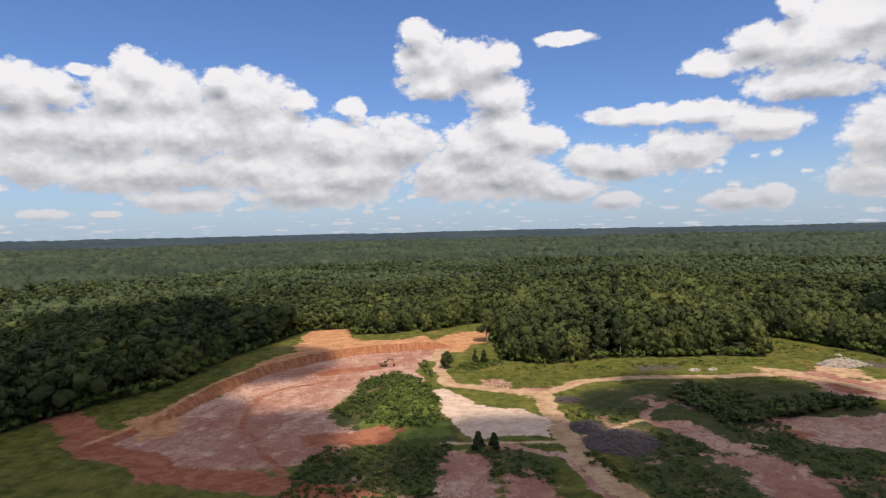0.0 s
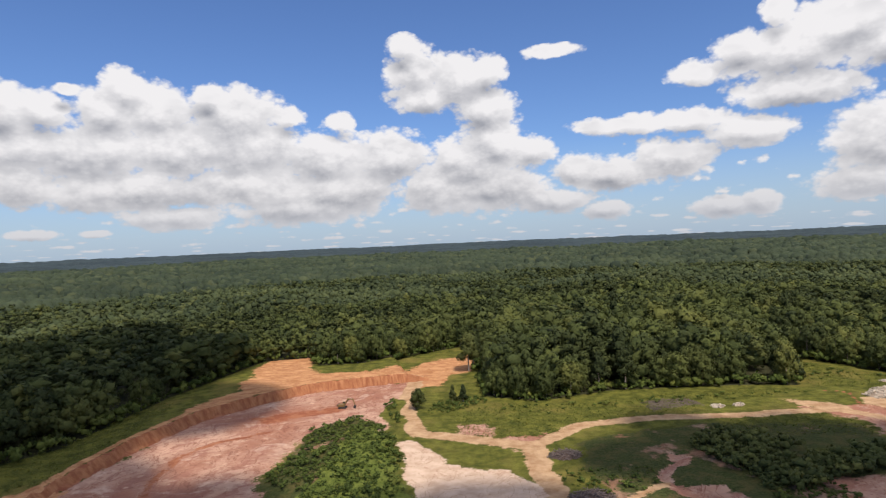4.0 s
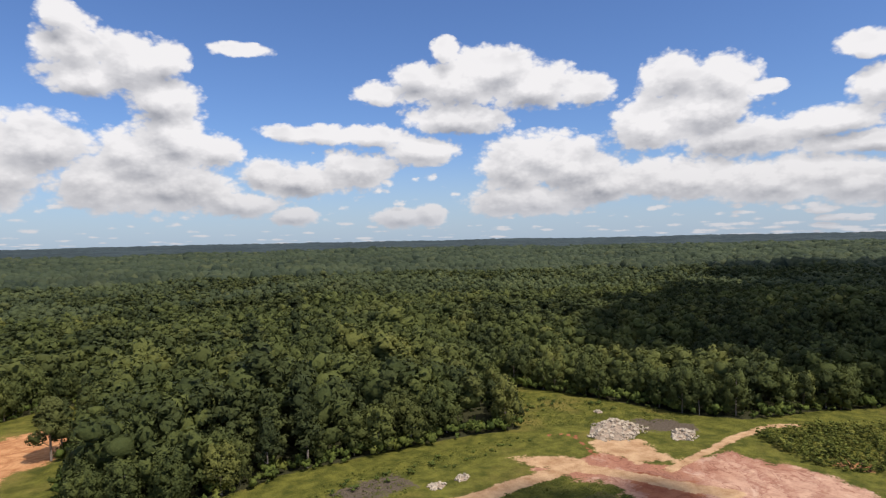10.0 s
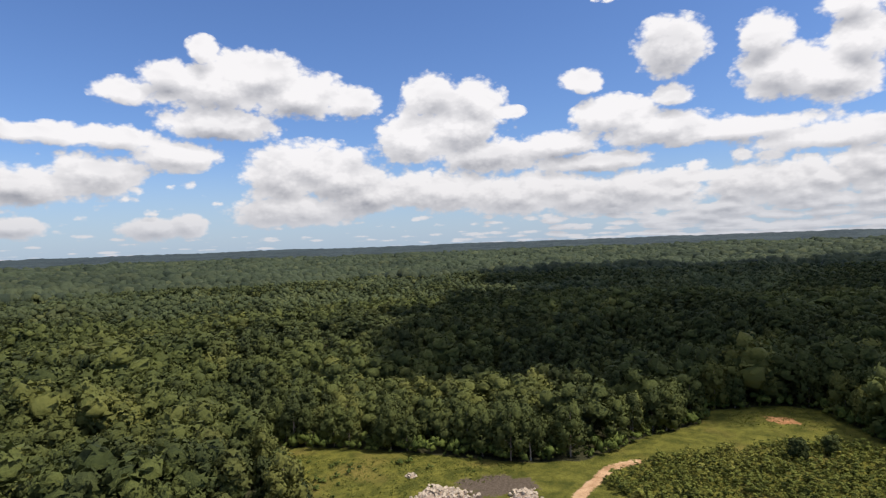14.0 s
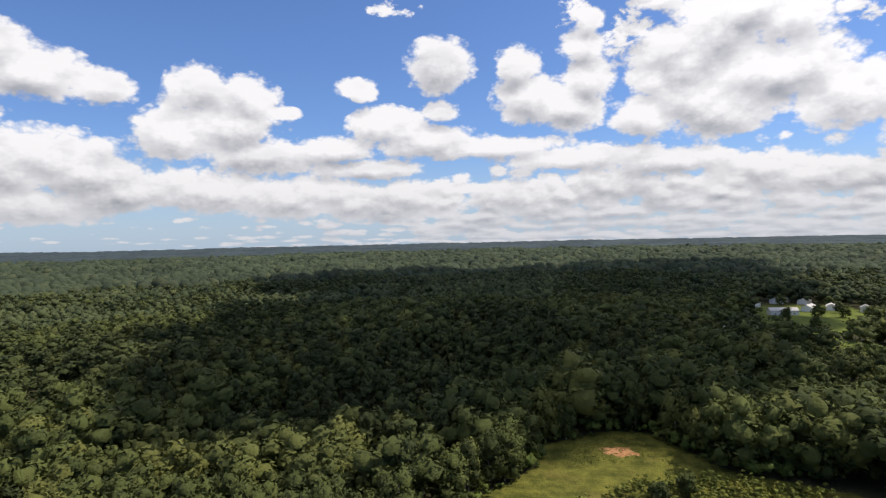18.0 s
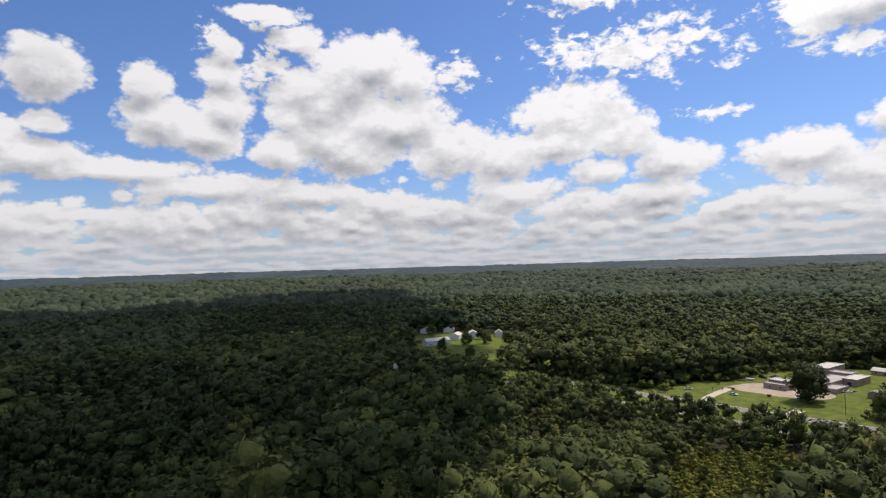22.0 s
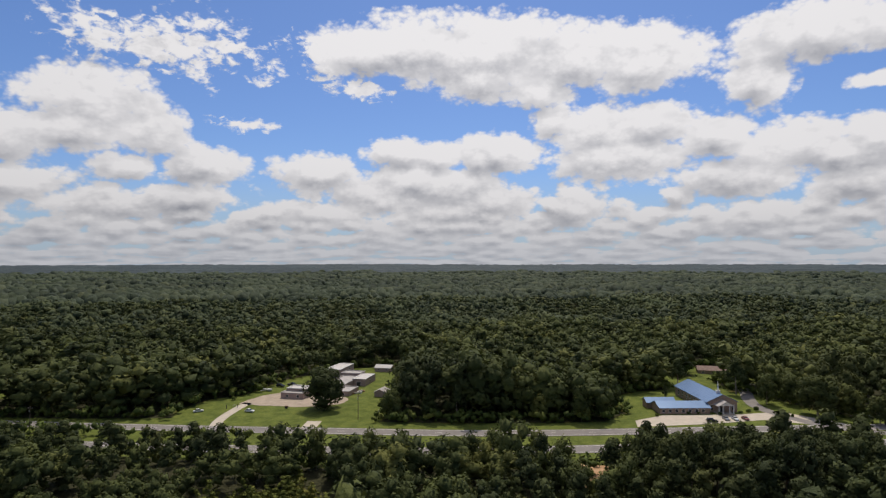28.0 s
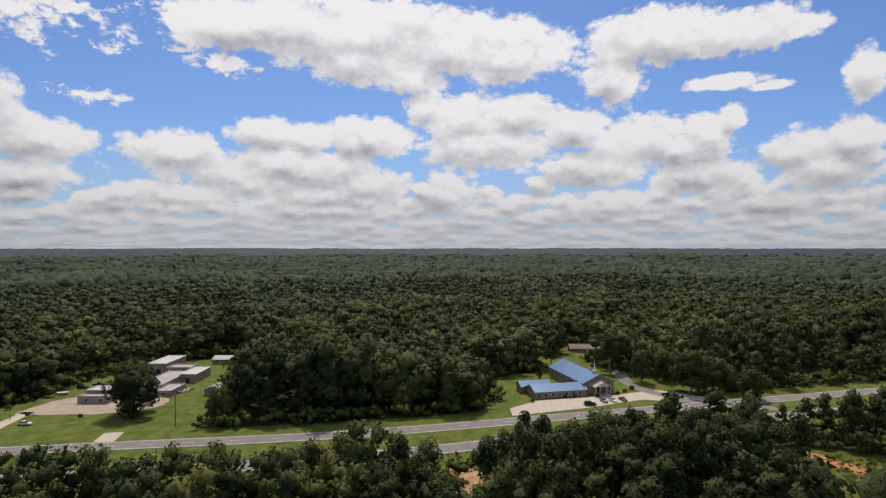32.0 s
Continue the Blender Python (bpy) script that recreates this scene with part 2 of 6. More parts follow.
def cloud_group():
    """Thickness of cloud at a place of the sky: azimuth and height in degrees."""
    g = bpy.data.node_groups.new("cloud_thickness", "ShaderNodeTree")
    g.interface.new_socket("Place", in_out="INPUT", socket_type="NodeSocketVector")
    g.interface.new_socket("Fine", in_out="INPUT", socket_type="NodeSocketFloat")
    g.interface.new_socket("Thickness", in_out="OUTPUT", socket_type="NodeSocketFloat")
    t = Tree(g)
    src, out = t.n("NodeGroupInput"), t.n("NodeGroupOutput")
    p = src.outputs[0]
    near = None
    for az, el, w, h in LOBES:
        d = t.v("LENGTH", t.v("MULTIPLY_ADD", p, (1 / w, 1 / h, 0), (-az / w, -el / h, 0)))
        near = d if near is None else t.m("SMOOTH_MIN", near, d, 0.25)
    body = t.m("SUBTRACT", t.m("SUBTRACT", 1.0, near), t.m("MULTIPLY", t.m("MAXIMUM", t.m("SUBTRACT", near, 1.3), 0.0), 2.0))
    axes = t.n("ShaderNodeSeparateXYZ")
    t.put(axes.inputs[0], p)
    # a closed deck low in the east and south, broken cloud all over the sky above
    deck = t.m("MULTIPLY", t.ramp(axes.outputs[1], 9.5, 3.0), t.ramp(axes.outputs[0], 45.0, 82.0, 0.12, 1.0))
    plane = t.n("ShaderNodeCombineXYZ")
    t.put(plane.inputs[0], t.m("MULTIPLY", axes.outputs[0], 0.29)), t.put(plane.inputs[1], t.m("MULTIPLY", t.m("LOGARITHM", t.m("MAXIMUM", t.m("ADD", axes.outputs[1], 1.2), 0.2), 2.718), 3.4))
    heaps = t.n("ShaderNodeTexVoronoi")
    heaps.feature, heaps.voronoi_dimensions = "SMOOTH_F1", "2D"
    t.put(heaps.inputs["Vector"], plane.outputs[0]), t.put(heaps.inputs["Scale"], 1.25), t.put(heaps.inputs["Smoothness"], 0.2)
    rows = t.m("ADD", t.m("MULTIPLY", t.m("SUBTRACT", t.noise(plane.outputs[0], 0.8, 6.0, 0.52), 0.5), 2.0), t.m("MULTIPLY", t.m("SUBTRACT", 0.42, heaps.outputs["Distance"]), 1.25))
    body = t.m("MAXIMUM", body, t.m("ADD", t.m("ADD", t.m("ADD", deck, t.ramp(axes.outputs[1], 8.5, 12.0, 0.0, -2.5)), -0.68), rows))
    # thin mottled fields high in the south east
    field = None
    for az, el, w, h in ((125.2, 18.6, 12.3, 3.7), (138.3, 19.0, 4.4, 2.8), (122.5, 23.5, 9.0, 2.2), (92.0, 21.9, 3.5, 1.5), (86.6, 19.6, 2.4, 2.5), (132.0, 12.3, 3.9, 0.9),
                         (142.6, 16.0, 4.8, 1.2), (108.1, 17.4, 3.2, 2.4), (90.7, 18.2, 4.2, 2.2), (68.1, 21.1, 3.8, 0.8)):
        d = t.v("LENGTH", t.v("MULTIPLY_ADD", p, (1 / w, 1 / h, 0), (-az / w, -el / h, 0)))
        field = d if field is None else t.m("MINIMUM", field, d)
    flakes = t.m("ADD", t.noise(t.v("MULTIPLY", p, (0.8, 1.35, 1.0)), 0.85, 6.0, 0.62, distort=0.4), t.m("MULTIPLY", t.noise(p, 0.2, 2.0), 0.6))
    body = t.m("MAXIMUM", body, t.m("ADD", t.m("MULTIPLY", t.m("SUBTRACT", flakes, 0.73), 2.0), t.ramp(field, 0.1, 1.9, 0.15, -1.5, smooth=False)))
    body = t.m("MAXIMUM", body, t.ramp(axes.outputs[1], 27.0, 40.0, -2.0, 0.04))
    stretch = t.v("MULTIPLY", p, (1.0, 1.45, 1.0))
    loose = t.noise(stretch, 0.24, 7.0, 0.52, distort=0.25)

    def billow(scale):
        node = t.n("ShaderNodeTexVoronoi")
        node.feature, node.voronoi_dimensions = "SMOOTH_F1", "2D"
        warp = t.n("ShaderNodeTexNoise")
        t.put(warp.inputs["Vector"], stretch), t.put(warp.inputs["Scale"], scale * 1.3)
        t.put(node.inputs["Vector"], t.v("ADD", stretch, t.v("MULTIPLY", warp.outputs[1], (0.9 / scale, 0.9 / scale, 0))))
        t.put(node.inputs["Scale"], scale), t.put(node.inputs["Smoothness"], 0.35)
        return t.m("SUBTRACT", 0.5, node.outputs["Distance"])

    soft_edge = t.noise(stretch, 0.24, 2.5, 0.5, distort=0.25)
    loose = t.m("ADD", soft_edge, t.m("MULTIPLY", src.outputs[1], t.m("SUBTRACT", loose, soft_edge)))
    th = t.m("ADD", body, t.m("MULTIPLY", t.m("SUBTRACT", loose, 0.48), 1.15))
    th = t.m("ADD", th, t.m("MULTIPLY", billow(0.4), 0.36))
    th = t.m("ADD", th, t.m("MULTIPLY", billow(0.95), t.m("MULTIPLY", src.outputs[1], 0.34)))
    th = t.m("ADD", th, t.m("MULTIPLY", billow(2.4), t.m("MULTIPLY", src.outputs[1], 0.16)))
    t.put(out.inputs[0], th)
    return g


def build_sky():
    world = bpy.data.worlds.new("sky")
    scene.world = world
    world.use_nodes = True
    nt = world.node_tree
    nt.nodes.clear()
    t = Tree(nt)
    way = t.n("ShaderNodeTexCoord").outputs["Generated"]
    turned = t.n("ShaderNodeVectorRotate")
    turned.rotation_type = "Z_AXIS"
    t.put(turned.inputs["Vector"], way)
    t.put(turned.inputs["Angle"], radians(80))
    xyz = t.n("ShaderNodeSeparateXYZ")
    t.put(xyz.inputs[0], turned.outputs[0])
    az = t.m("ADD", t.m("MULTIPLY", t.m("ARCTAN2", xyz.outputs[0], xyz.outputs[1]), 57.29578), 80.0)
    el = t.m("MULTIPLY", t.m("ARCSINE", xyz.outputs[2]), 57.29578)
    place = t.n("ShaderNodeCombineXYZ")
    t.put(place.inputs[0], az), t.put(place.inputs[1], el)
    group = cloud_group()

    # far clouds, low down, look smaller: the way towards the light shrinks with them
    lift = t.n("ShaderNodeCombineXYZ")
    t.put(lift.inputs[0], 0.3), t.put(lift.inputs[1], t.ramp(el, 1.0, 14.0, 0.4, 1.6, smooth=False))

    def thickness(shift, fine):
        node = t.n("ShaderNodeGroup")
        node.node_tree = group
        t.put(node.inputs[0], t.v("ADD", place.outputs[0], shift))
        t.put(node.inputs[1], fine)
        return node.outputs[0]

    here, above = thickness((0, 0, 0), 1.0), thickness(lift.outputs[0], 0.5)
    cover = t.ramp(here, -0.2, 0.22)
    air = t.n("ShaderNodeTexSky")
    air.sky_type, air.sun_disc, air.sun_elevation, air.sun_rotation = "NISHITA", False, radians(SUN_EL), radians(SUN_AZ)
    air.air_density, air.dust_density, air.ozone_density = 1.0, 0.6, 3.0
    blue = t.mix(1.0, air.outputs[0], (0.080, 0.100, 0.133), "MULTIPLY")
    # pale, moist air low down
    blue = t.mix(t.ramp(el, 10.0, -1.0, 0.0, 0.7), blue, (0.45, 0.57, 0.70))
    lit = t.m("SUBTRACT", here, above)
    broad = t.noise(t.v("MULTIPLY", place.outputs[0], (1.0, 2.0, 1.0)), 0.17, 3.0, 0.5)
    tone = t.m("ADD", t.ramp(lit, -0.95, 0.6, smooth=False), t.m("MULTIPLY", t.m("SUBTRACT", broad, 0.46), 1.1))
    # brighter round the sun
    off = t.v("LENGTH", t.v("MULTIPLY", t.v("SUBTRACT", place.outputs[0], (SUN_AZ, SUN_EL, 0)), (0.7, 1.0, 0)))
    tone = t.m("ADD", tone, t.ramp(off, 75.0, 30.0, 0.0, 0.12))
    # thin rims let the light through
    tone = t.m("ADD", tone, t.ramp(here, 0.5, 0.1, -0.02, 0.14))
    white = t.mix(t.ramp(tone, 0.0, 1.0, smooth=False), (0.32, 0.34, 0.385), (0.90, 0.90, 0.90))
    white = t.mix(1.0, white, t.ramp(off, 70.0, 34.0, 1.0, 1.22), "MULTIPLY")
    white = t.mix(1.0, white, t.ramp(el, 10.0, 0.5, 1.0, 0.86), "MULTIPLY")
    white = t.mix(t.ramp(el, 5.0, 0.0, 0.0, 0.55), white, (0.52, 0.56, 0.62))
    sky = t.mix(cover, blue, white)
    back = t.n("ShaderNodeBackground")
    t.put(back.inputs[0], sky)
    t.put(back.inputs[1], 1.0)
    t.put(t.n("ShaderNodeOutputWorld").inputs[0], back.outputs[0])


build_sky()

# ---------------------------------------------------------------- materials


def material(name):
    mat = bpy.data.materials.new(name)
    mat.use_nodes = True
    nt = mat.node_tree
    nt.nodes.clear()
    t = Tree(nt)
    bsdf, out = t.n("ShaderNodeBsdfPrincipled"), t.n("ShaderNodeOutputMaterial")
    t.put(out.inputs[0], bsdf.outputs[0])
    return mat, t, bsdf


def place_of(t):
    return t.n("ShaderNodeNewGeometry").outputs["Position"]


def attr(t, name):
    node = t.n("ShaderNodeAttribute")
    node.attribute_name = name
    return node.outputs["Fac"]


def bump(t, bsdf, height, strength, distance):
    node = t.n("ShaderNodeBump")
    t.put(node.inputs["Strength"], strength), t.put(node.inputs["Distance"], distance), t.put(node.inputs["Height"], height)
    t.put(bsdf.inputs["Normal"], node.outputs[0])


def plain(name, colour, rough=0.8, metal=0.0, vary=0.25, scale=1.2, relief=0.0):
    """Paint, metal, plaster and the like: one colour with grain and stains at two scales."""
    mat, t, b = material(name)
    p = place_of(t)
    f = t.m("ADD", t.m("MULTIPLY", t.noise(p, scale, 5.0), 0.6), t.m("MULTIPLY", t.noise(p, scale * 9, 3.0), 0.4))
    dark = tuple(c * (1 - vary) for c in colour)
    lite = tuple(min(1.0, c * (1 + vary)) for c in colour)
    t.put(b.inputs["Base Color"], t.mix(t.ramp(f, 0.3, 0.7), dark, lite))
    t.put(b.inputs["Roughness"], rough), t.put(b.inputs["Metallic"], metal)
    if relief:
        bump(t, b, f, 0.6, relief)
    return mat


def leaf_material(name, dark, lite, yellow, drift=0.0):
    """Foliage: every tree has a tint of its own, every clump varies a little, light comes through."""
    mat = bpy.data.materials.new(name)
    mat.use_nodes = True
    nt = mat.node_tree
    nt.nodes.clear()
    t = Tree(nt)
    island = t.n("ShaderNodeNewGeometry").outputs["Random Per Island"]
    own = t.n("ShaderNodeObjectInfo").outputs["Random"]
    tint = t.m("FRACT", t.m("ADD", attr(t, "tint"), own))
    grain = t.noise(place_of(t), 1.3, 5.0, 0.75)
    f = t.m("ADD", t.m("MULTIPLY", tint, 0.5), t.m("ADD", t.m("MULTIPLY", island, 0.2), t.m("MULTIPLY", t.m("SUBTRACT", grain, 0.42), 0.65)))
    col = t.mix(t.ramp(f, 0.1, 0.95, smooth=False), dark, lite)
    col = t.mix(t.ramp(t.noise(place_of(t), 0.012, 3.0), 0.5, 0.75, 0.0, 0.55), col, yellow)
    col = t.mix(t.ramp(t.m("FRACT", t.m("MULTIPLY", tint, 7.31)), 0.86, 1.0, 0.0, 0.8), col, yellow)
    if drift:
        col = t.mix(t.ramp(t.noise(t.v("MULTIPLY", place_of(t), (0.6, 1.0, 0.3)), 0.0045, 5.0, 0.6), 0.44, 0.6, 0.0, drift), col, tuple(1.45 * c for c in lite))
    d, tr, mix, out = t.n("ShaderNodeBsdfPrincipled"), t.n("ShaderNodeBsdfTranslucent"), t.n("ShaderNodeMixShader"), t.n("ShaderNodeOutputMaterial")
    t.put(d.inputs["Base Color"], col), t.put(d.inputs["Roughness"], 0.8)
    t.put(d.inputs["Specular IOR Level"], 0.15)
    clumps = t.m("ADD", t.noise(place_of(t), 0.7, 3.0, 0.6), t.m("MULTIPLY", t.noise(place_of(t), 2.2, 3.0, 0.6), 0.6))
    bump(t, d, clumps, 0.75, 0.8)
    t.put(tr.inputs[0], col), t.put(mix.inputs[0], 0.15)
    t.put(mix.inputs[1], d.outputs[0]), t.put(mix.inputs[2], tr.outputs[0]), t.put(out.inputs[0], mix.outputs[0])
    return mat


LEAF = leaf_material("broad_leaves", (0.042, 0.056, 0.018), (0.125, 0.144, 0.040), (0.162, 0.166, 0.044))
# The same leaves with haze put into the colour: bluer and duller than LEAF.
HAZED_FAR_LEAF = leaf_material("hazed_far_leaves", (0.032, 0.046, 0.023), (0.088, 0.108, 0.044), (0.114, 0.125, 0.046), 0.3)
# Further out: more haze in the colour, darker for gap shade the domes lack.
HAZED_DISTANT_LEAF = leaf_material("hazed_distant_leaves", (0.025, 0.038, 0.025), (0.066, 0.085, 0.046), (0.086, 0.099, 0.048), 0.3)
# Skyline: haze painted as blue, and darker for crown shade the sheet lacks.
HAZED_CANOPY = leaf_material("hazed_far_canopy", (0.022, 0.035, 0.043), (0.053, 0.073, 0.077), (0.066, 0.083, 0.078), 0.4)
NEEDLE = leaf_material("pine_needles", (0.034, 0.046, 0.018), (0.094, 0.112, 0.034), (0.116, 0.123, 0.036))
BUSH = leaf_material("bush_leaves", (0.048, 0.070, 0.016), (0.140, 0.180, 0.038), (0.185, 0.195, 0.042))
YOUNG = leaf_material("young_pine_needles", (0.092, 0.110, 0.022), (0.220, 0.235, 0.048), (0.270, 0.250, 0.056))
BARK = plain("bark", (0.27, 0.22, 0.18), 0.9, 0, 0.45, 2.0)


def ground_material():
    mat, t, b = material("ground")
    p = place_of(t)
    flat = t.v("MULTIPLY", p, (1, 1, 0.25))
    n_big, n_mid, n_fine = t.noise(flat, 0.035, 4.0), t.noise(flat, 0.18, 6.0, 0.62), t.noise(flat, 1.1, 6.0, 0.65)
    rag = t.m("ADD", t.m("MULTIPLY", t.m("SUBTRACT", n_mid, 0.5), 1.5), t.m("MULTIPLY", t.m("SUBTRACT", n_fine, 0.5), 0.8))

    def zone(name, soft=0.10):
        return t.ramp(t.m("ADD", attr(t, name), rag), 0.5 - soft, 0.5 + soft)

    grass = t.mix(t.ramp(n_mid, 0.3, 0.72), (0.050, 0.058, 0.010), (0.17, 0.162, 0.031))
    grass = t.mix(t.ramp(n_big, 0.5, 0.7, 0.0, 0.8), grass, (0.20, 0.158, 0.043))
    grass = t.mix(t.ramp(n_fine, 0.52, 0.75, 0.0, 0.6), grass, (0.045, 0.06, 0.016))
    blades = t.noise(flat, 3.4, 4.0, 0.7)
    grass = t.mix(t.ramp(blades, 0.5, 0.68, 0.0, 0.55), grass, (0.05, 0.062, 0.016))
    grass = t.mix(t.ramp(blades, 0.46, 0.3, 0.0, 0.4), grass, (0.21, 0.185, 0.045))
    scrub = t.mix(t.ramp(n_fine, 0.3, 0.7), (0.030, 0.040, 0.011), (0.085, 0.095, 0.03))
    scrub = t.mix(t.ramp(n_big, 0.55, 0.75, 0.0, 0.5), scrub, (0.11, 0.085, 0.045))
    scrub = t.mix(t.ramp(n_mid, 0.44, 0.66, 0.0, 0.6), scrub, (0.125, 0.098, 0.035))
    lawn = t.mix(t.ramp(n_mid, 0.3, 0.7), (0.085, 0.112, 0.021), (0.165, 0.19, 0.040))
    lawn = t.mix(t.ramp(n_fine, 0.42, 0.7, 0.0, 0.6), lawn, (0.055, 0.078, 0.018))
    litter = t.mix(t.ramp(n_fine, 0.3, 0.7), (0.03, 0.03, 0.016), (0.06, 0.06, 0.028))
    streak = t.noise(t.v("MULTIPLY", p, (0.7, 1.0, 0.3)), 0.22, 8.0, 0.66, distort=0.9)
    clay = t.mix(t.ramp(streak, 0.3, 0.72), (0.35, 0.145, 0.062), (0.60, 0.32, 0.155))
    clay = t.mix(t.ramp(n_fine, 0.5, 0.75, 0.0, 0.5), clay, (0.56, 0.36, 0.21))
    red = t.mix(t.ramp(streak, 0.35, 0.65), (0.25, 0.080, 0.042), (0.37, 0.150, 0.080))
    pink = t.mix(t.ramp(t.noise(flat, 0.022, 3.0), 0.38, 0.62), (0.37, 0.172, 0.110), (0.54, 0.335, 0.238))
    pink = t.mix(t.ramp(streak, 0.42, 0.62, 0.0, 0.45), pink, (0.27, 0.12, 0.085))
    # wheel ruts and rain runs, thin and dark, and dry pale crusts
    ruts = t.noise(t.v("MULTIPLY", p, (1.0, 0.55, 0.3)), 0.11, 6.0, 0.55, distort=1.6)
    ruts = t.m("ABSOLUTE", t.m("SUBTRACT", ruts, 0.5))
    pink = t.mix(t.ramp(ruts, 0.022, 0.004, 0.0, 0.7), pink, (0.22, 0.085, 0.055))
    pink = t.mix(t.ramp(t.noise(flat, 0.07, 7.0, 0.65, distort=0.8), 0.55, 0.68, 0.0, 0.65), pink, (0.64, 0.46, 0.35))
    chalk = t.mix(t.ramp(n_mid, 0.3, 0.7), (0.52, 0.355, 0.25), (0.68, 0.51, 0.385))
    chalk = t.mix(t.ramp(ruts, 0.02, 0.004, 0.0, 0.5), chalk, (0.38, 0.22, 0.14))
    # scraped bands that follow the cut face
    run = t.n("ShaderNodeCombineXYZ")
    t.put(run.inputs[0], t.m("ADD", t.m("MULTIPLY", attr(t, "face_run"), 0.6), t.m("MULTIPLY", n_mid, 11.0))), t.put(run.inputs[1], t.m("MULTIPLY", attr(t, "face_part"), 2.2))
    bands = t.noise(run.outputs[0], 0.34, 7.0, 0.66)
    pink = t.mix(t.ramp(bands, 0.47, 0.64, 0.0, 0.7), pink, (0.30, 0.125, 0.09))
    pink = t.mix(t.ramp(bands, 0.46, 0.33, 0.0, 0.5), pink, (0.62, 0.41, 0.295))
    pink = t.mix(t.ramp(n_mid, 0.55, 0.75, 0.0, 0.6), pink, (0.70, 0.49, 0.35))
    sand = t.mix(t.ramp(n_mid, 0.3, 0.7), (0.35, 0.20, 0.105), (0.56, 0.375, 0.22))
    bare = t.ramp(t.noise(flat, 0.055, 5.0, 0.6), 0.56, 0.64)
    scrub = t.mix(bare, scrub, t.mix(0.35, pink, scrub))
    char = t.mix(t.ramp(n_fine, 0.3, 0.7), (0.085, 0.066, 0.048), (0.13, 0.102, 0.077))
    col = grass
    for name, c in (("scrub", scrub), ("lawn", lawn), ("pink", pink), ("red", red), ("clay", clay), ("sand", sand), ("chalk", chalk), ("char", char), ("litter", litter)):
        col = t.mix(zone(name), col, c)
    # raw red clay, gullied by rain, where the cut is steep
    slope = t.n("ShaderNodeSeparateXYZ")
    t.put(slope.inputs[0], t.n("ShaderNodeNewGeometry").outputs["True Normal"])
    rib = t.n("ShaderNodeCombineXYZ")
    t.put(rib.inputs[0], t.m("MULTIPLY", attr(t, "face_part"), 9.0)), t.put(rib.inputs[1], t.m("MULTIPLY", attr(t, "face_run"), 0.12))
    ribs = t.noise(rib.outputs[0], 1.6, 5.0, 0.65)
    raw = t.mix(t.ramp(ribs, 0.35, 0.68), (0.27, 0.10, 0.048), (0.42, 0.19, 0.092))
    col = t.mix(t.m("MULTIPLY", t.ramp(slope.outputs[2], 0.93, 0.8), t.ramp(t.m("ABSOLUTE", attr(t, "face_run")), 9.0, 6.0)), col, raw)
    t.put(b.inputs["Base Color"], col), t.put(b.inputs["Roughness"], 0.95)
    t.put(b.inputs["Specular IOR Level"], 0.1)
    bump(t, b, t.m("ADD", t.m("MULTIPLY", n_mid, 0.8), t.m("ADD", n_fine, t.m("ADD", streak, bands))), 0.9, 0.5)
    return mat


# ---------------------------------------------------------------- plan
def seg_distance(x, y, line, closed=False):
    """Distance from the points to a line of corners, and on which side of it they lie."""
    pts = np.array(line + line[:1] if closed else line, float)
    best, side, part = np.full(x.shape, 1e9), np.zeros(x.shape), np.zeros(x.shape)
    for i in range(len(pts) - 1):
        a, d = pts[i], pts[i + 1] - pts[i]
        u = np.clip(((x - a[0]) * d[0] + (y - a[1]) * d[1]) / (d @ d), 0, 1)
        ex, ey = x - a[0] - u * d[0], y - a[1] - u * d[1]
        r = np.hypot(ex, ey)
        near = r < best
        best = np.where(near, r, best)
        side = np.where(near, np.sign(d[0] * ey - d[1] * ex), side)
        part = np.where(near, i + u, part)
    return best, side, part


def within(x, y, corners):
    """Signed distance to the edge of an area: positive inside."""
    inside = np.zeros(x.shape, bool)
    n = len(corners)
    for i in range(n):
        (x0, y0), (x1, y1) = corners[i], corners[(i + 1) % n]
        if y0 != y1:
            inside ^= ((y0 > y) != (y1 > y)) & (x < (x1 - x0) * (y - y0) / (y1 - y0) + x0)
    d, _, _ = seg_distance(x, y, corners, True)
    return np.where(inside, d, -d)


def hash01(a, b, k=0):
    v = np.sin(a * 127.1 + b * 311.7 + k * 74.7) * 43758.5453
    return v - np.floor(v)


def value_noise(x, y, size):
    x, y = x / size, y / size
    i, j = np.floor(x), np.floor(y)
    u, v = x - i, y - j
    u, v = u * u * (3 - 2 * u), v * v * (3 - 2 * v)
    return ((hash01(i, j) * (1 - u) + hash01(i + 1, j) * u) * (1 - v) + (hash01(i, j + 1) * (1 - u) + hash01(i + 1, j + 1) * u) * v)


def fbm(x, y, size, octaves=4):
    total, amp = 0.0, 0.5
    for k in range(octaves):
        total = total + amp * value_noise(x + 37.0 * k, y - 91.0 * k, size / 2 ** k)
        amp *= 0.5
    return total / (1 - 0.5 ** octaves)


WALL_LINE = [(-136, 205), (-124, 226), (-117, 247), (-109, 289), (-98, 328), (-77, 353), (-52, 372), (-26, 381), (-6, 385)]
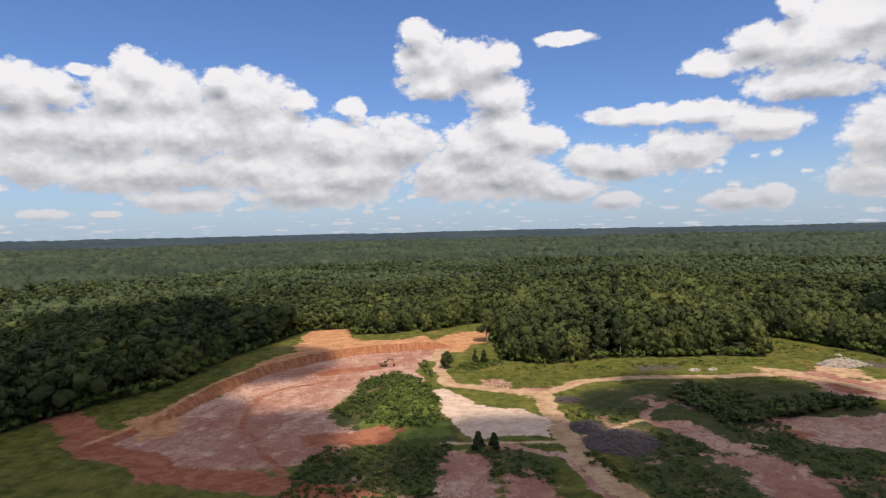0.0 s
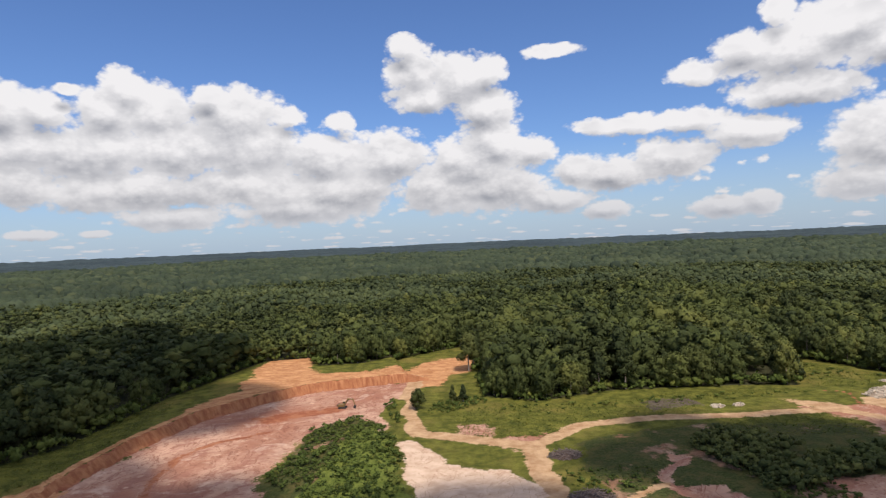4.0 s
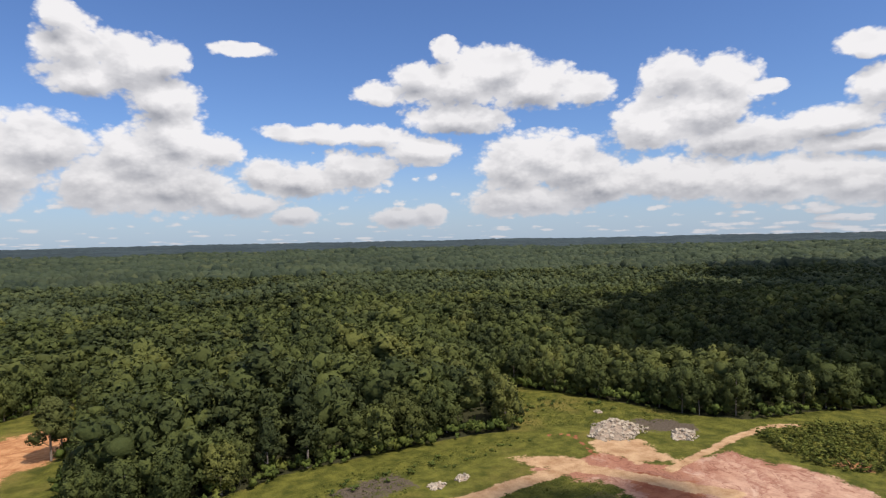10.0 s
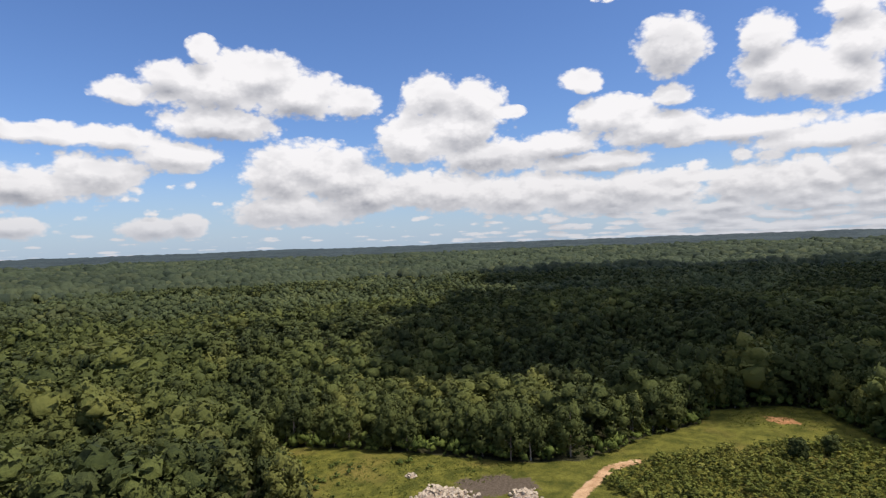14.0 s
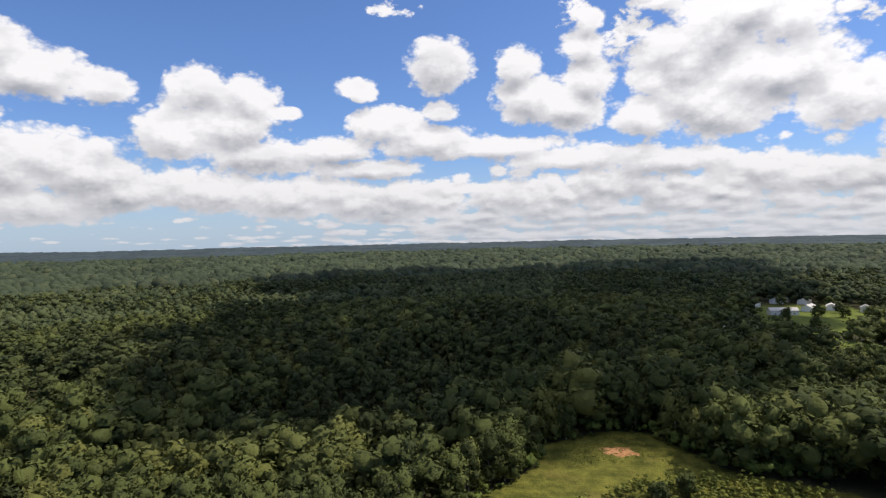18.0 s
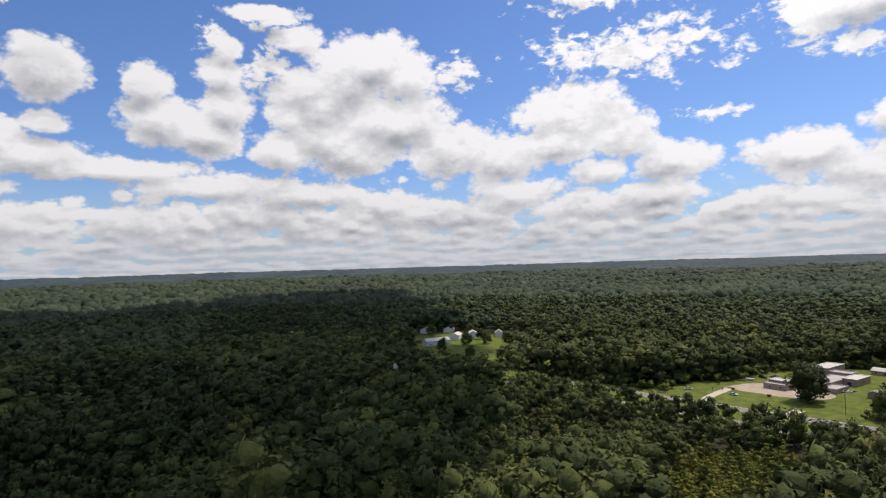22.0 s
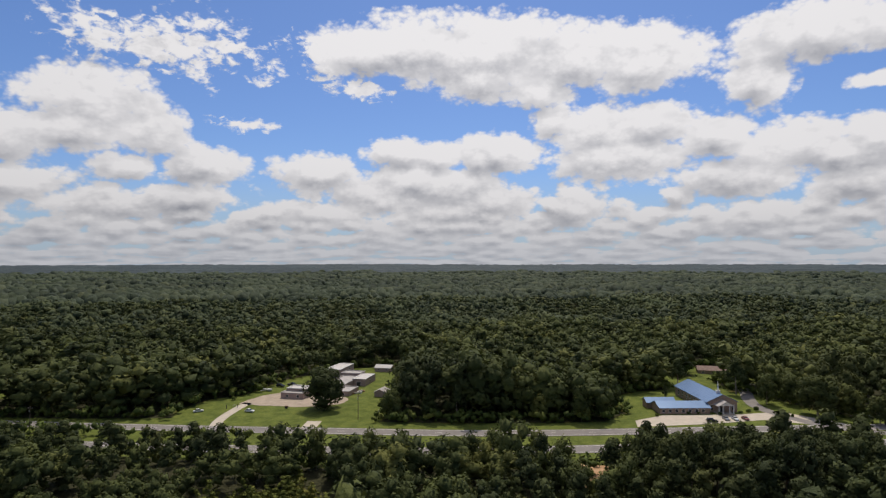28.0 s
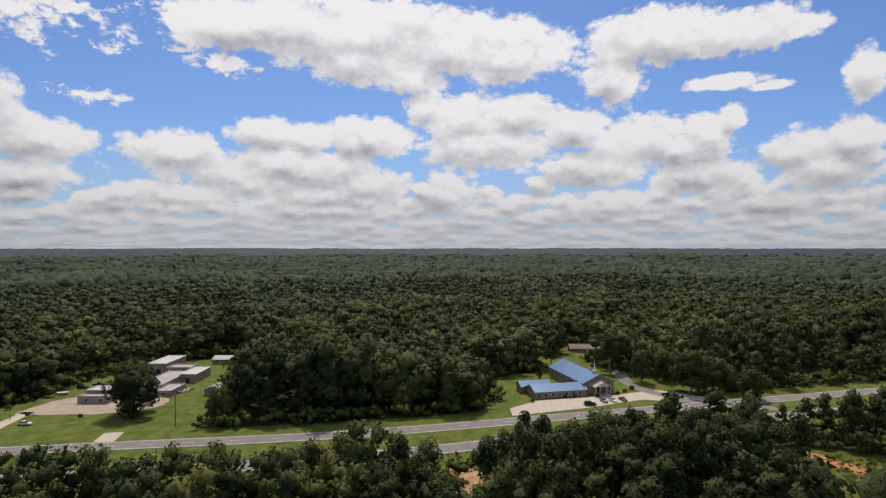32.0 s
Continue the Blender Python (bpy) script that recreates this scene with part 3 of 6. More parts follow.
OPEN_PIT = [(-200, 200), (-177, 234), (-165, 254), (-134, 286), (-126, 360), (-112, 411), (-104, 452), (-72, 460), (-64, 425), (-35, 430), (-3, 465),
            (30, 488), (38, 470), (33, 415), (33, 344), (57, 334), (69, 337), (95, 346), (131, 347), (160, 346), (186, 342), (200, 372), (216, 404),
            (231, 380), (244, 347), (255, 317), (268, 300), (299, 293), (327, 280), (347, 281), (367, 258), (367, 243), (335, 222), (325, 190),
            (280, 150), (150, 100), (0, 100), (-150, 140)]
FAR_LANE = [(700, 152), (560, 100), (448, 48), (419, 33), (367, 8), (328, -15), (291, -40), (200, -100), (60, -190)]
NEAR_LANE = [(700, 182), (560, 128), (446, 76), (374, 39), (355, 28), (314, 2), (297, -11), (200, -74), (60, -164)]
LAWN = [(402, 16), (408, 0), (446, -78), (455, -108), (486, -108), (503, -84), (508, -49), (508, -35), (501, -14), (498, 2), (505, 16), (500, 40), (478, 62)]
CHURCH_YARD = [(318, -36), (312, -62), (330, -86), (318, -112), (290, -140), (262, -136), (235, -112), (205, -100), (196, -85), (230, -70), (290, -42)]
YARDS = [[(292, -165), (312, -200), (285, -225), (255, -215), (262, -170)], [(850, 110), (820, 135), (700, 138), (625, 122), (612, 100), (640, 66), (665, 44), (745, 34), (800, 48)],
         [(625, 42), (612, 72), (592, 78), (590, 62), (612, 40)], [(255, -330), (280, -310), (262, -290), (240, -300)], [(300, -118), (320, -165), (292, -172), (274, -142)]]
SCRUBS = [[(60, 276), (92, 288), (120, 290), (170, 284), (172, 262), (88, 256), (66, 254)], [(60, 200), (60, 150), (175, 150), (180, 240), (160, 255), (110, 262), (60, 262)], [(-50, 196), (-46, 214), (0, 214), (-2, 150), (-60, 150)],
          [(-48, 250), (-45, 280), (-42, 312), (-21, 324), (-11, 287), (-4, 263), (4, 218), (-19, 214), (-34, 220)], [(10, 207), (26, 209), (36, 190), (30, 175), (12, 186)]]
YOUNG_FIELD = [(343, 172), (366, 157), (384, 134), (396, 106), (380, 84), (352, 92), (330, 120), (318, 155), (326, 182)]
PINE_ROW = [(286, 41), (264, 31), (242, 19), (217, 4), (213, -8), (232, -5), (258, 4), (288, 22)]
TREE_GAP = [(308, 22), (295, 15), (289, 33), (289, 48), (297, 51)]
SOUTH_GAP = [(180, -32), (214, -34), (216, -10), (214, 40), (206, 80), (130, 80), (140, 10)]


def open_ground(x, y):
    """Positive where no wood stands."""
    best = within(x, y, OPEN_PIT)
    for area in (LAWN, CHURCH_YARD, SOUTH_GAP, TREE_GAP, *YARDS):
        best = np.maximum(best, within(x, y, area))
    best = np.maximum(best, np.interp(x, [480, 540], [15, 9]) - seg_distance(x, y, FAR_LANE)[0])
    best = np.maximum(best, np.interp(x, [380, 430], [19, 11]) - seg_distance(x, y, NEAR_LANE)[0])
    return best


def terrain(x, y):
    x, y = np.asarray(x, float), np.asarray(y, float)
    d, side, part = seg_distance(x, y, WALL_LINE)
    grow = np.interp(part, [0, 1, 3, 6, 8], [0.3, 1.2, 4.0, 4.6, 4.2])
    up = np.clip((d * side + 0.9 + (fbm(x, y, 7, 2) - 0.5) * 2.4) / 2.8, 0, 1) * grow * np.clip(1 - d / 140, 0, 1) ** 0.7
    end = np.where(part >= 7.999, np.clip(1 - (d - 1) / 14, 0, 1), 1.0)
    z = up * end
    level = np.maximum(12 - seg_distance(x, y, FAR_LANE)[0], 12 - seg_distance(x, y, NEAR_LANE)[0])
    for area in (LAWN, CHURCH_YARD):
        level = np.maximum(level, within(x, y, area))
    rough = np.clip(-level / 12, 0, 1)
    mound = np.clip(within(x, y, SCRUBS[3]) / 14, 0, 1)
    z = z + rough * ((fbm(x, y, 60, 3) - 0.5) * 1.6 + (fbm(x, y, 9, 2) - 0.5) * 0.5) + mound * 2.2
    gully = np.minimum.reduce([seg_distance(x, y, line)[0] for line, _ in GULLIES])
    z = z - 0.9 * np.clip(1 - gully / 3.5, 0, 1)
    r = np.hypot(x - 150, y - 150)
    far = np.clip((r - 700) / 4000, 0, 1)
    hills = (fbm(x + 500, y, 700, 3) - 0.5) * np.clip((r - 350) / 1500, 0, 1) * np.interp(r, [1500, 3000], [24, 12])
    return z + hills + far * 41


def grid_mesh(name, xs, ys, zf, material_):
    X, Y = np.meshgrid(xs, ys)
    Z = zf(X, Y)
    co = np.stack([X, Y, Z], -1).reshape(-1, 3)
    nx, ny = len(xs), len(ys)
    i = (np.arange(ny - 1)[:, None] * nx + np.arange(nx - 1)[None, :]).ravel()
    return quads_mesh(name, co, np.stack([i, i + 1, i + nx + 1, i + nx], -1), material_), X.ravel(), Y.ravel()


def quads_mesh(name, co, faces, material_, tint=None, smooth=False, normals=None):
    me = bpy.data.meshes.new(name)
    k = faces.shape[1]
    me.vertices.add(len(co)), me.loops.add(faces.size), me.polygons.add(len(faces))
    me.vertices.foreach_set("co", np.ascontiguousarray(co, np.float32).ravel())
    me.loops.foreach_set("vertex_index", np.ascontiguousarray(faces, np.int32).ravel())
    me.polygons.foreach_set("loop_start", np.arange(0, faces.size, k, dtype=np.int32))
    me.polygons.foreach_set("use_smooth", np.full(len(faces), smooth))
    me.update(calc_edges=True)
    me.materials.append(material_)
    if tint is not None:
        paint(me, "tint", tint)
    if normals is not None:
        layer = me.attributes.new("custom_normal", "FLOAT_VECTOR", "POINT")
        layer.data.foreach_set("vector", np.ascontiguousarray(normals, np.float32).ravel())
    return me


def paint(me, name, values):
    layer = me.attributes.new(name, "FLOAT", "POINT")
    layer.data.foreach_set("value", np.ascontiguousarray(values, np.float32))


PIT = [(-126, 222), (-87, 193), (-67, 190), (-50, 200), (-20, 222), (-44, 240), (-50, 256), (-44, 300), (-28, 322), (-14, 300), (-4, 320), (-5, 386),
       (-26, 383), (-52, 374), (-77, 355), (-98, 330), (-109, 291), (-117, 249)]
UPPER = [(-112, 330), (-92, 366), (-102, 437), (-98, 458), (-74, 460), (-68, 422), (-60, 400), (-34, 400), (-8, 416), (8, 440), (30, 452), (36, 420), (28, 402), (14, 396), (14, 372),
         (-4, 368), (-8, 392), (-52, 377), (-80, 357), (-104, 322)]
RED_ROAD = [(-176, 262), (-150, 237), (-124, 212), (-92, 193), (-62, 183), (-34, 172), (20, 130)]
LOT = [(-5, 288), (3, 286), (14, 259), (36, 253), (39, 222), (8, 219), (2, 240)]
TRACKS = [([(-2, 392), (-5, 350), (-3, 318), (2, 294), (24, 285), (45, 275), (43, 226), (47, 193), (54, 160)], 4.2),
          ([(45, 275), (66, 297), (98, 301), (134, 299), (176, 302), (189, 280), (200, 262)], 3.4),
          ([(200, 283), (245, 291), (266, 292), (276, 286)], 1.8), ([(-2, 214), (20, 214), (40, 213)], 1.2), ([(45, 214), (62, 224), (80, 238)], 1.6)]
GULLIES = [([(93, 262), (80, 244), (83, 230), (91, 226), (96, 212), (102, 200)], 2.0), ([(88, 222), (97, 214), (107, 202)], 1.6), ([(83, 230), (98, 232)], 2.0),
           ([(20, 210), (31, 206), (42, 196), (46, 170)], 2.2), ([(-2, 206), (8, 196), (6, 170)], 3.0)]
PIT_ROAD = [(-62, 306), (-78, 296), (-87, 281), (-87, 260), (-80, 234), (-64, 206), (-47, 178)]
REDS = [[(-56, 226), (-29, 231), (-16, 226), (-22, 216), (-49, 212)], [(-78, 328), (-36, 342), (-38, 331), (-63, 319)],
        [(-170, 262), (-146, 248), (-140, 236), (-158, 238)], [(126, 222), (132, 214), (126, 208)], [(180, 285), (192, 290), (200, 274), (190, 262), (182, 270)]]
PINKS = [[(86, 234), (98, 232), (98, 216), (106, 206), (98, 196), (92, 204), (90, 216)], [(128, 234), (152, 232), (174, 236), (176, 225), (150, 197), (136, 199), (126, 212)],
         [(164, 306), (178, 304), (192, 306), (205, 286), (231, 280), (236, 262), (232, 244), (205, 228), (186, 252), (176, 262), (174, 287)],
         [(-4, 196), (6, 206), (14, 200), (10, 150), (-4, 150)], [(15, 188), (28, 186), (33, 168), (30, 150), (18, 150)], [(84, 201), (104, 196), (112, 180), (104, 150), (86, 150), (92, 180)],
         [(36, 286), (52, 288), (45, 272), (31, 279)], [(17, 302), (32, 303), (31, 287), (18, 288)]]
CHARS = [[(100, 312), (122, 316), (124, 326), (104, 326)], [(231, 324), (240, 323), (247, 310), (238, 305), (227, 309), (225, 315)]]
SAND_SPOTS = [[(248, 261), (256, 259), (259, 249), (251, 249)], [(340, 258), (350, 262), (352, 252), (342, 248)]]
ISLAND = [(-14, 309), (-8, 303), (-3, 310), (-6, 336), (-12, 357), (-17, 337)]
GRAVEL = [(486, 16), (490, -12), (464, -32), (437, -15), (448, 3), (470, 12)]
CHURCH_LOT = [(306, -50), (297, -66), (268, -84), (250, -100), (228, -92), (216, -84), (256, -80), (277, -60), (303, -40)]


def soft(d, width=2.0):
    return np.clip(0.5 + d / (2 * width), 0, 1)


def build_ground():
    far = np.array([-4950, -4200, -3500, -2900, -2400, -1950, -1550, -1200, -950, -750, -600, -480, -390, -320])
    xs = np.concatenate([far, np.arange(-262, 560, 2.0), [580, 610, 650, 700, 770, 860, 980, 1150, 1400, 1700, 2100, 2600, 3200, 3900, 4600, 5100]])
    ys = np.concatenate([far - 20, np.arange(-250, 90, 4.0), np.arange(90, 500, 2.0), [520, 560, 620, 700, 800, 950, 1150, 1400, 1700, 2100, 2600, 3200, 3900, 4600, 5100]])
    me, x, y = grid_mesh("ground", xs, ys, terrain, ground_material())
    wob = (fbm(x, y, 18, 3) - 0.5) * 12
    a = x + wob
    b = y + (fbm(x + 300, y, 18, 3) - 0.5) * 12
    layers = {k: np.zeros(x.shape) for k in ("scrub", "lawn", "pink", "red", "clay", "sand", "chalk", "char", "litter")}

    def add(kind, d, width=2.0):
        layers[kind] = np.maximum(layers[kind], soft(d, width))

    for s in SCRUBS:
        add("scrub", within(a, b, s), 4)
    for s in (LAWN, CHURCH_YARD, *YARDS):
        add("lawn", within(x, y, s))
    add("lawn", within(a, b, [(-30, 246), (-20, 318), (-9, 292), (2, 222), (-19, 218), (-34, 226)]), 4)
    add("lawn", 16 - seg_distance(x, y, FAR_LANE)[0]), add("lawn", 16 - seg_distance(x, y, NEAR_LANE)[0])
    add("pink", within(a, b, PIT), 5)
    for s in PINKS:
        add("pink", within(a, b, s), 5)
    d, side, part = seg_distance(x, y, WALL_LINE)
    add("red", np.where(part > 0.4, 2.3 - np.abs(d * side - 0.4), -9), 0.8), add("clay", np.where(part > 0.5, 1.6 - np.abs(d * side - 4.4), -9), 1.0)
    layers["face_run"], layers["face_part"] = d * side, part
    add("clay", within(a, b, UPPER), 5), add("red", 7 - seg_distance(a, b, RED_ROAD)[0], 2)
    for s in REDS:
        add("red", within(a, b, s), 5)
    add("red", 1.3 - seg_distance(x + wob * 0.35, y + wob * 0.3, PIT_ROAD)[0], 2.4)
    add("clay", within(a, b, [(-133, 240), (-113, 221), (-104, 227), (-114, 252)]), 3)
    add("red", 0.9 - seg_distance(a, y, [(188, 331), (194, 324), (191, 313), (188, 304)])[0], 1.2)
    for s in ([(196, 318), (191, 307), (197, 295), (209, 289), (216, 305), (206, 315)], [(166, 318), (181, 309), (180, 294), (164, 309)]):
        add("sand", within(a, b, s), 4)
    for line, w in GULLIES:
        add("pink", w - seg_distance(a, b, line)[0], 2)
    for line, w in TRACKS:
        add("sand", w - seg_distance(x + wob * 0.3, y, line)[0], 1.6)
    add("chalk", within(a, b, LOT), 2)
    add("sand", within(a, b, [(303, 46), (296, 42), (296, 14), (309, 18)]), 2)
    for s in SAND_SPOTS:
        add("clay", within(a, b, s), 3)
    add("clay", 3 - seg_distance(x, y, [(216, -34), (204, -22), (190, -8), (160, 20)])[0], 1.5)
    add("sand", within(a, b, [(700, 124), (752, 120), (756, 96), (716, 100)]), 3)
    for s in CHARS:
        add("char", within(a, b, s), 5)
    add("litter", np.minimum(-open_ground(x, y) - 1.0, -within(x, y, YOUNG_FIELD)), 2)
    hole = soft(within(a, b, ISLAND), 2)
    layers["pink"] *= 1 - hole
    layers["sand"] *= 1 - hole
    layers["chalk"] *= 1 - hole
    for k, v in layers.items():
        paint(me, k, v)
    tagged(new("ground", me), "red clay, pale sand, grass and leaf litter of a wooded plain", "ground", kind="structure")


build_ground()

# ---------------------------------------------------------------- woods
RNG = np.random.default_rng(7)


def eight():
    """A round of eight triangles."""
    co = ((1, 0, 0), (0, 1, 0), (-1, 0, 0), (0, -1, 0), (0, 0, 1), (0, 0, -1))
    fc = ((0, 1, 4), (1, 2, 4), (2, 3, 4), (3, 0, 4), (1, 0, 5), (2, 1, 5), (3, 2, 5), (0, 3, 5))
    return np.array(co, float), np.array(fc)


def twenty():
    """A round of twenty triangles."""
    bm = bmesh.new()
    bmesh.ops.create_icosphere(bm, subdivisions=1, radius=1.0)
    out = np.array([tuple(v.co) for v in bm.verts]), np.array([[v.index for v in f.verts] for f in bm.faces])
    bm.free()
    return out


BALLS = [eight(), twenty()]


def lobes_of(kind, rng, count):
    """The masses of a crown, for a tree one unit high: centres and radii."""
    c, r = [], []
    for i in range(count):
        u = (i + 0.5) / count
        a = i * 2.4 + rng.uniform(-0.5, 0.5)
        if kind == "broad":
            h, w, s = 0.16 + 0.70 * u, 0.205 * math.sin(math.pi * (0.26 + 0.60 * u)), rng.uniform(0.105, 0.16)
        elif kind == "pine":
            h, w, s = 0.36 + 0.56 * u, 0.16 * (1.05 - u) + 0.01, rng.uniform(0.085, 0.125)
        elif kind == "spire":
            h, w, s = 0.16 + 0.78 * u, 0.17 * (1.02 - u), rng.uniform(0.08, 0.12) * (1.15 - 0.6 * u)
        else:
            h, w, s = 0.35 + 0.35 * u, 0.34 * math.sin(math.pi * (0.3 + 0.5 * u)), rng.uniform(0.24, 0.34)
        c.append((math.cos(a) * w, math.sin(a) * w, h))
        r.append((s, s, s * (1.2 if kind == "broad" else 1.05 if kind == "spire" else 0.9)))
    if kind in ("broad", "bush"):
        c.append((0, 0, 0.54)), r.append((0.19, 0.19, 0.24))
    return np.array(c), np.array(r)


def crown(kind, rng, count, cards, size, core=0.74, fine=0):
    """A crown of many small leaf sprays set over its lobes, with a denser heart to each lobe, and the ways in which its rounded masses face."""
    c, r = lobes_of(kind, rng, count)
    middle = np.array((0.0, 0.0, 0.42))
    pick = rng.integers(0, len(c), cards)
    d = rng.normal(size=(cards, 3))
    d[:, 2] = d[:, 2] * 0.9 + 0.3
    d /= np.linalg.norm(d, axis=1)[:, None]
    at = c[pick] + r[pick] * d * rng.uniform(0.92, 1.16, cards)[:, None]
    n = d + rng.normal(size=(cards, 3)) * 0.5
    n /= np.linalg.norm(n, axis=1)[:, None]
    u = np.cross(n, rng.normal(size=(cards, 3)))
    u /= np.linalg.norm(u, axis=1)[:, None]
    v = np.cross(n, u)
    s = size * rng.uniform(0.6, 1.35, cards)[:, None]
    k = rng.uniform(0.7, 1.25, (3, cards))[:, :, None]
    co = np.stack([at + u * s * k[0], at - u * s * 0.5 * k[1] + v * s * 0.87 * k[1], at - u * s * 0.5 * k[2] - v * s * 0.87 * k[2]], 1).reshape(-1, 3)
    faces = np.arange(cards * 3).reshape(-1, 3)
    way = np.repeat(0.85 * d + 0.25 * n, 3, 0)
    if core:
        BALL, BALL_FACES = BALLS[fine]
        nb = len(BALL)
        turns = [np.array(Euler(rng.uniform(0, 6.28, 3)).to_matrix()) for _ in c]
        balls = np.stack([BALL @ m for m in turns])
        hearts = c[:, None, :] + r[:, None, :] * balls * core * rng.uniform(0.62, 1.22, (len(c), nb, 1))
        hf = BALL_FACES[None] + (np.arange(len(c)) * nb)[:, None, None] + len(co)
        co, faces = np.concatenate([co, hearts.reshape(-1, 3)]), np.concatenate([faces, hf.reshape(-1, 3)])
        way = np.concatenate([way, balls.reshape(-1, 3) + rng.normal(size=(len(c) * nb, 3)) * 0.2])
    out = co - middle
    out /= np.linalg.norm(out, axis=1)[:, None] + 1e-6
    way = way + 0.5 * out
    return co, faces, way / np.linalg.norm(way, axis=1)[:, None]


def dome(rng, sides=4):
    """A far treetop: a rounded, uneven cap over a short skirt."""
    a = np.arange(sides) * 2 * math.pi / sides
    rows = [(0.46, 0.45), (0.34, 0.84)]
    co = [np.stack([np.cos(a + k) * w, np.sin(a + k) * w, np.full(sides, z)], -1) * rng.uniform(0.8, 1.2, (sides, 1)) for k, (w, z) in enumerate(rows)]
    co = np.concatenate(co + [np.array([[rng.uniform(-0.1, 0.1), rng.uniform(-0.1, 0.1), 1.0]])])
    faces = []
    for k in range(sides):
        p, q = k, (k + 1) % sides
        faces += [(p, q, sides + p), (q, sides + q, sides + p), (sides + p, sides + q, 2 * sides)]
    way = co - np.array((0, 0, 0.45))
    return co, np.array(faces), way / np.linalg.norm(way, axis=1)[:, None]


def scatter(name, templates, pos, height, width, turn, pick, material_, tint):
    """Many trees as one mesh: each takes a template, a place, a size and a turn."""
    cos, fcs, tin, nor, base = [], [], [], [], 0
    for k, (co, fc, way) in enumerate(templates):
        i = np.nonzero(pick == k)[0]
        if not len(i):
            continue
        c, s = np.cos(turn[i])[:, None], np.sin(turn[i])[:, None]
        w, h = (width[i] * height[i])[:, None], height[i][:, None]
        x = (co[None, :, 0] * c - co[None, :, 1] * s) * w + pos[i, 0:1]
        y = (co[None, :, 0] * s + co[None, :, 1] * c) * w + pos[i, 1:2]
        z = co[None, :, 2] * h + pos[i, 2:3]
        cos.append(np.stack([x, y, z], -1).reshape(-1, 3))
        nor.append(np.stack([way[None, :, 0] * c - way[None, :, 1] * s, way[None, :, 0] * s + way[None, :, 1] * c, np.broadcast_to(way[None, :, 2], x.shape)], -1).reshape(-1, 3))
        fcs.append((fc[None] + (np.arange(len(i)) * len(co))[:, None, None] + base).reshape(-1, 3))
        tin.append(np.repeat(tint[i], len(co)))
        base += len(i) * len(co)
    me = quads_mesh(name, np.concatenate(cos), np.concatenate(fcs), material_, np.concatenate(tin), smooth=True, normals=np.concatenate(nor))
    return new(name, me)


GLADE = [(0, 20), (60, 150), (150, 250), (210, 250), (252, 190)]
WOODS = [(-520, 170), (-520, 700), (-250, 1150), (500, 1250), (1200, 900), (1250, -150), (900, -600), (300, -800), (-120, -620), (120, -60), (150, 60), (60, 100), (-150, 120)]


HIDDEN_HOUSES = [(608, 181), (598, 416), (512, 403), (528, 215), (676, -352), (846, 238), (289, -178), (770, 84), (800, 78)]


def tree_places(gap, lo, hi):
    """Places in the wood between two distances from the glade, one to a cell of a loose grid."""
    xs, ys = np.meshgrid(np.arange(-520, 1260, gap), np.arange(-800, 1260, gap))
    x = xs.ravel() + RNG.uniform(-0.48, 0.48, xs.size) * gap
    y = ys.ravel() + RNG.uniform(-0.48, 0.48, xs.size) * gap
    d = seg_distance(x, y, GLADE)[0]
    for hx, hy in HIDDEN_HOUSES:
        gx, gy = 200 - hx, 262 - hy
        k = 42 / math.hypot(gx, gy)
        lane = seg_distance(x, y, [(hx, hy), (hx + gx * k, hy + gy * k)])[0]
        d = np.where(lane < 6.0, 0, d)
    keep = (d > lo) & (d < hi) & (open_ground(x, y) < -1.5) & (within(x, y, PINE_ROW) < -2) & (within(x, y, WOODS) > 0)
    return x[keep], y[keep]


def is_pine(x, y):
    """Pines stand in drifts."""
    return (fbm(x + 900, y, 90, 3) + RNG.uniform(-0.12, 0.12, x.shape)) > 0.54


def near_pick(x, y):
    """The 300 or so trees of the edges that the flight passes nearest."""
    edge = open_ground(x, y) > -9
    front = ((y > 325) & (x < 215) & (x > -140)) | ((y < 70) & (y > -40) & (x > 215) & (x < 420)) | ((x > 215) & (y > 225) & (y < 420) & (x < 380))
    return edge & front


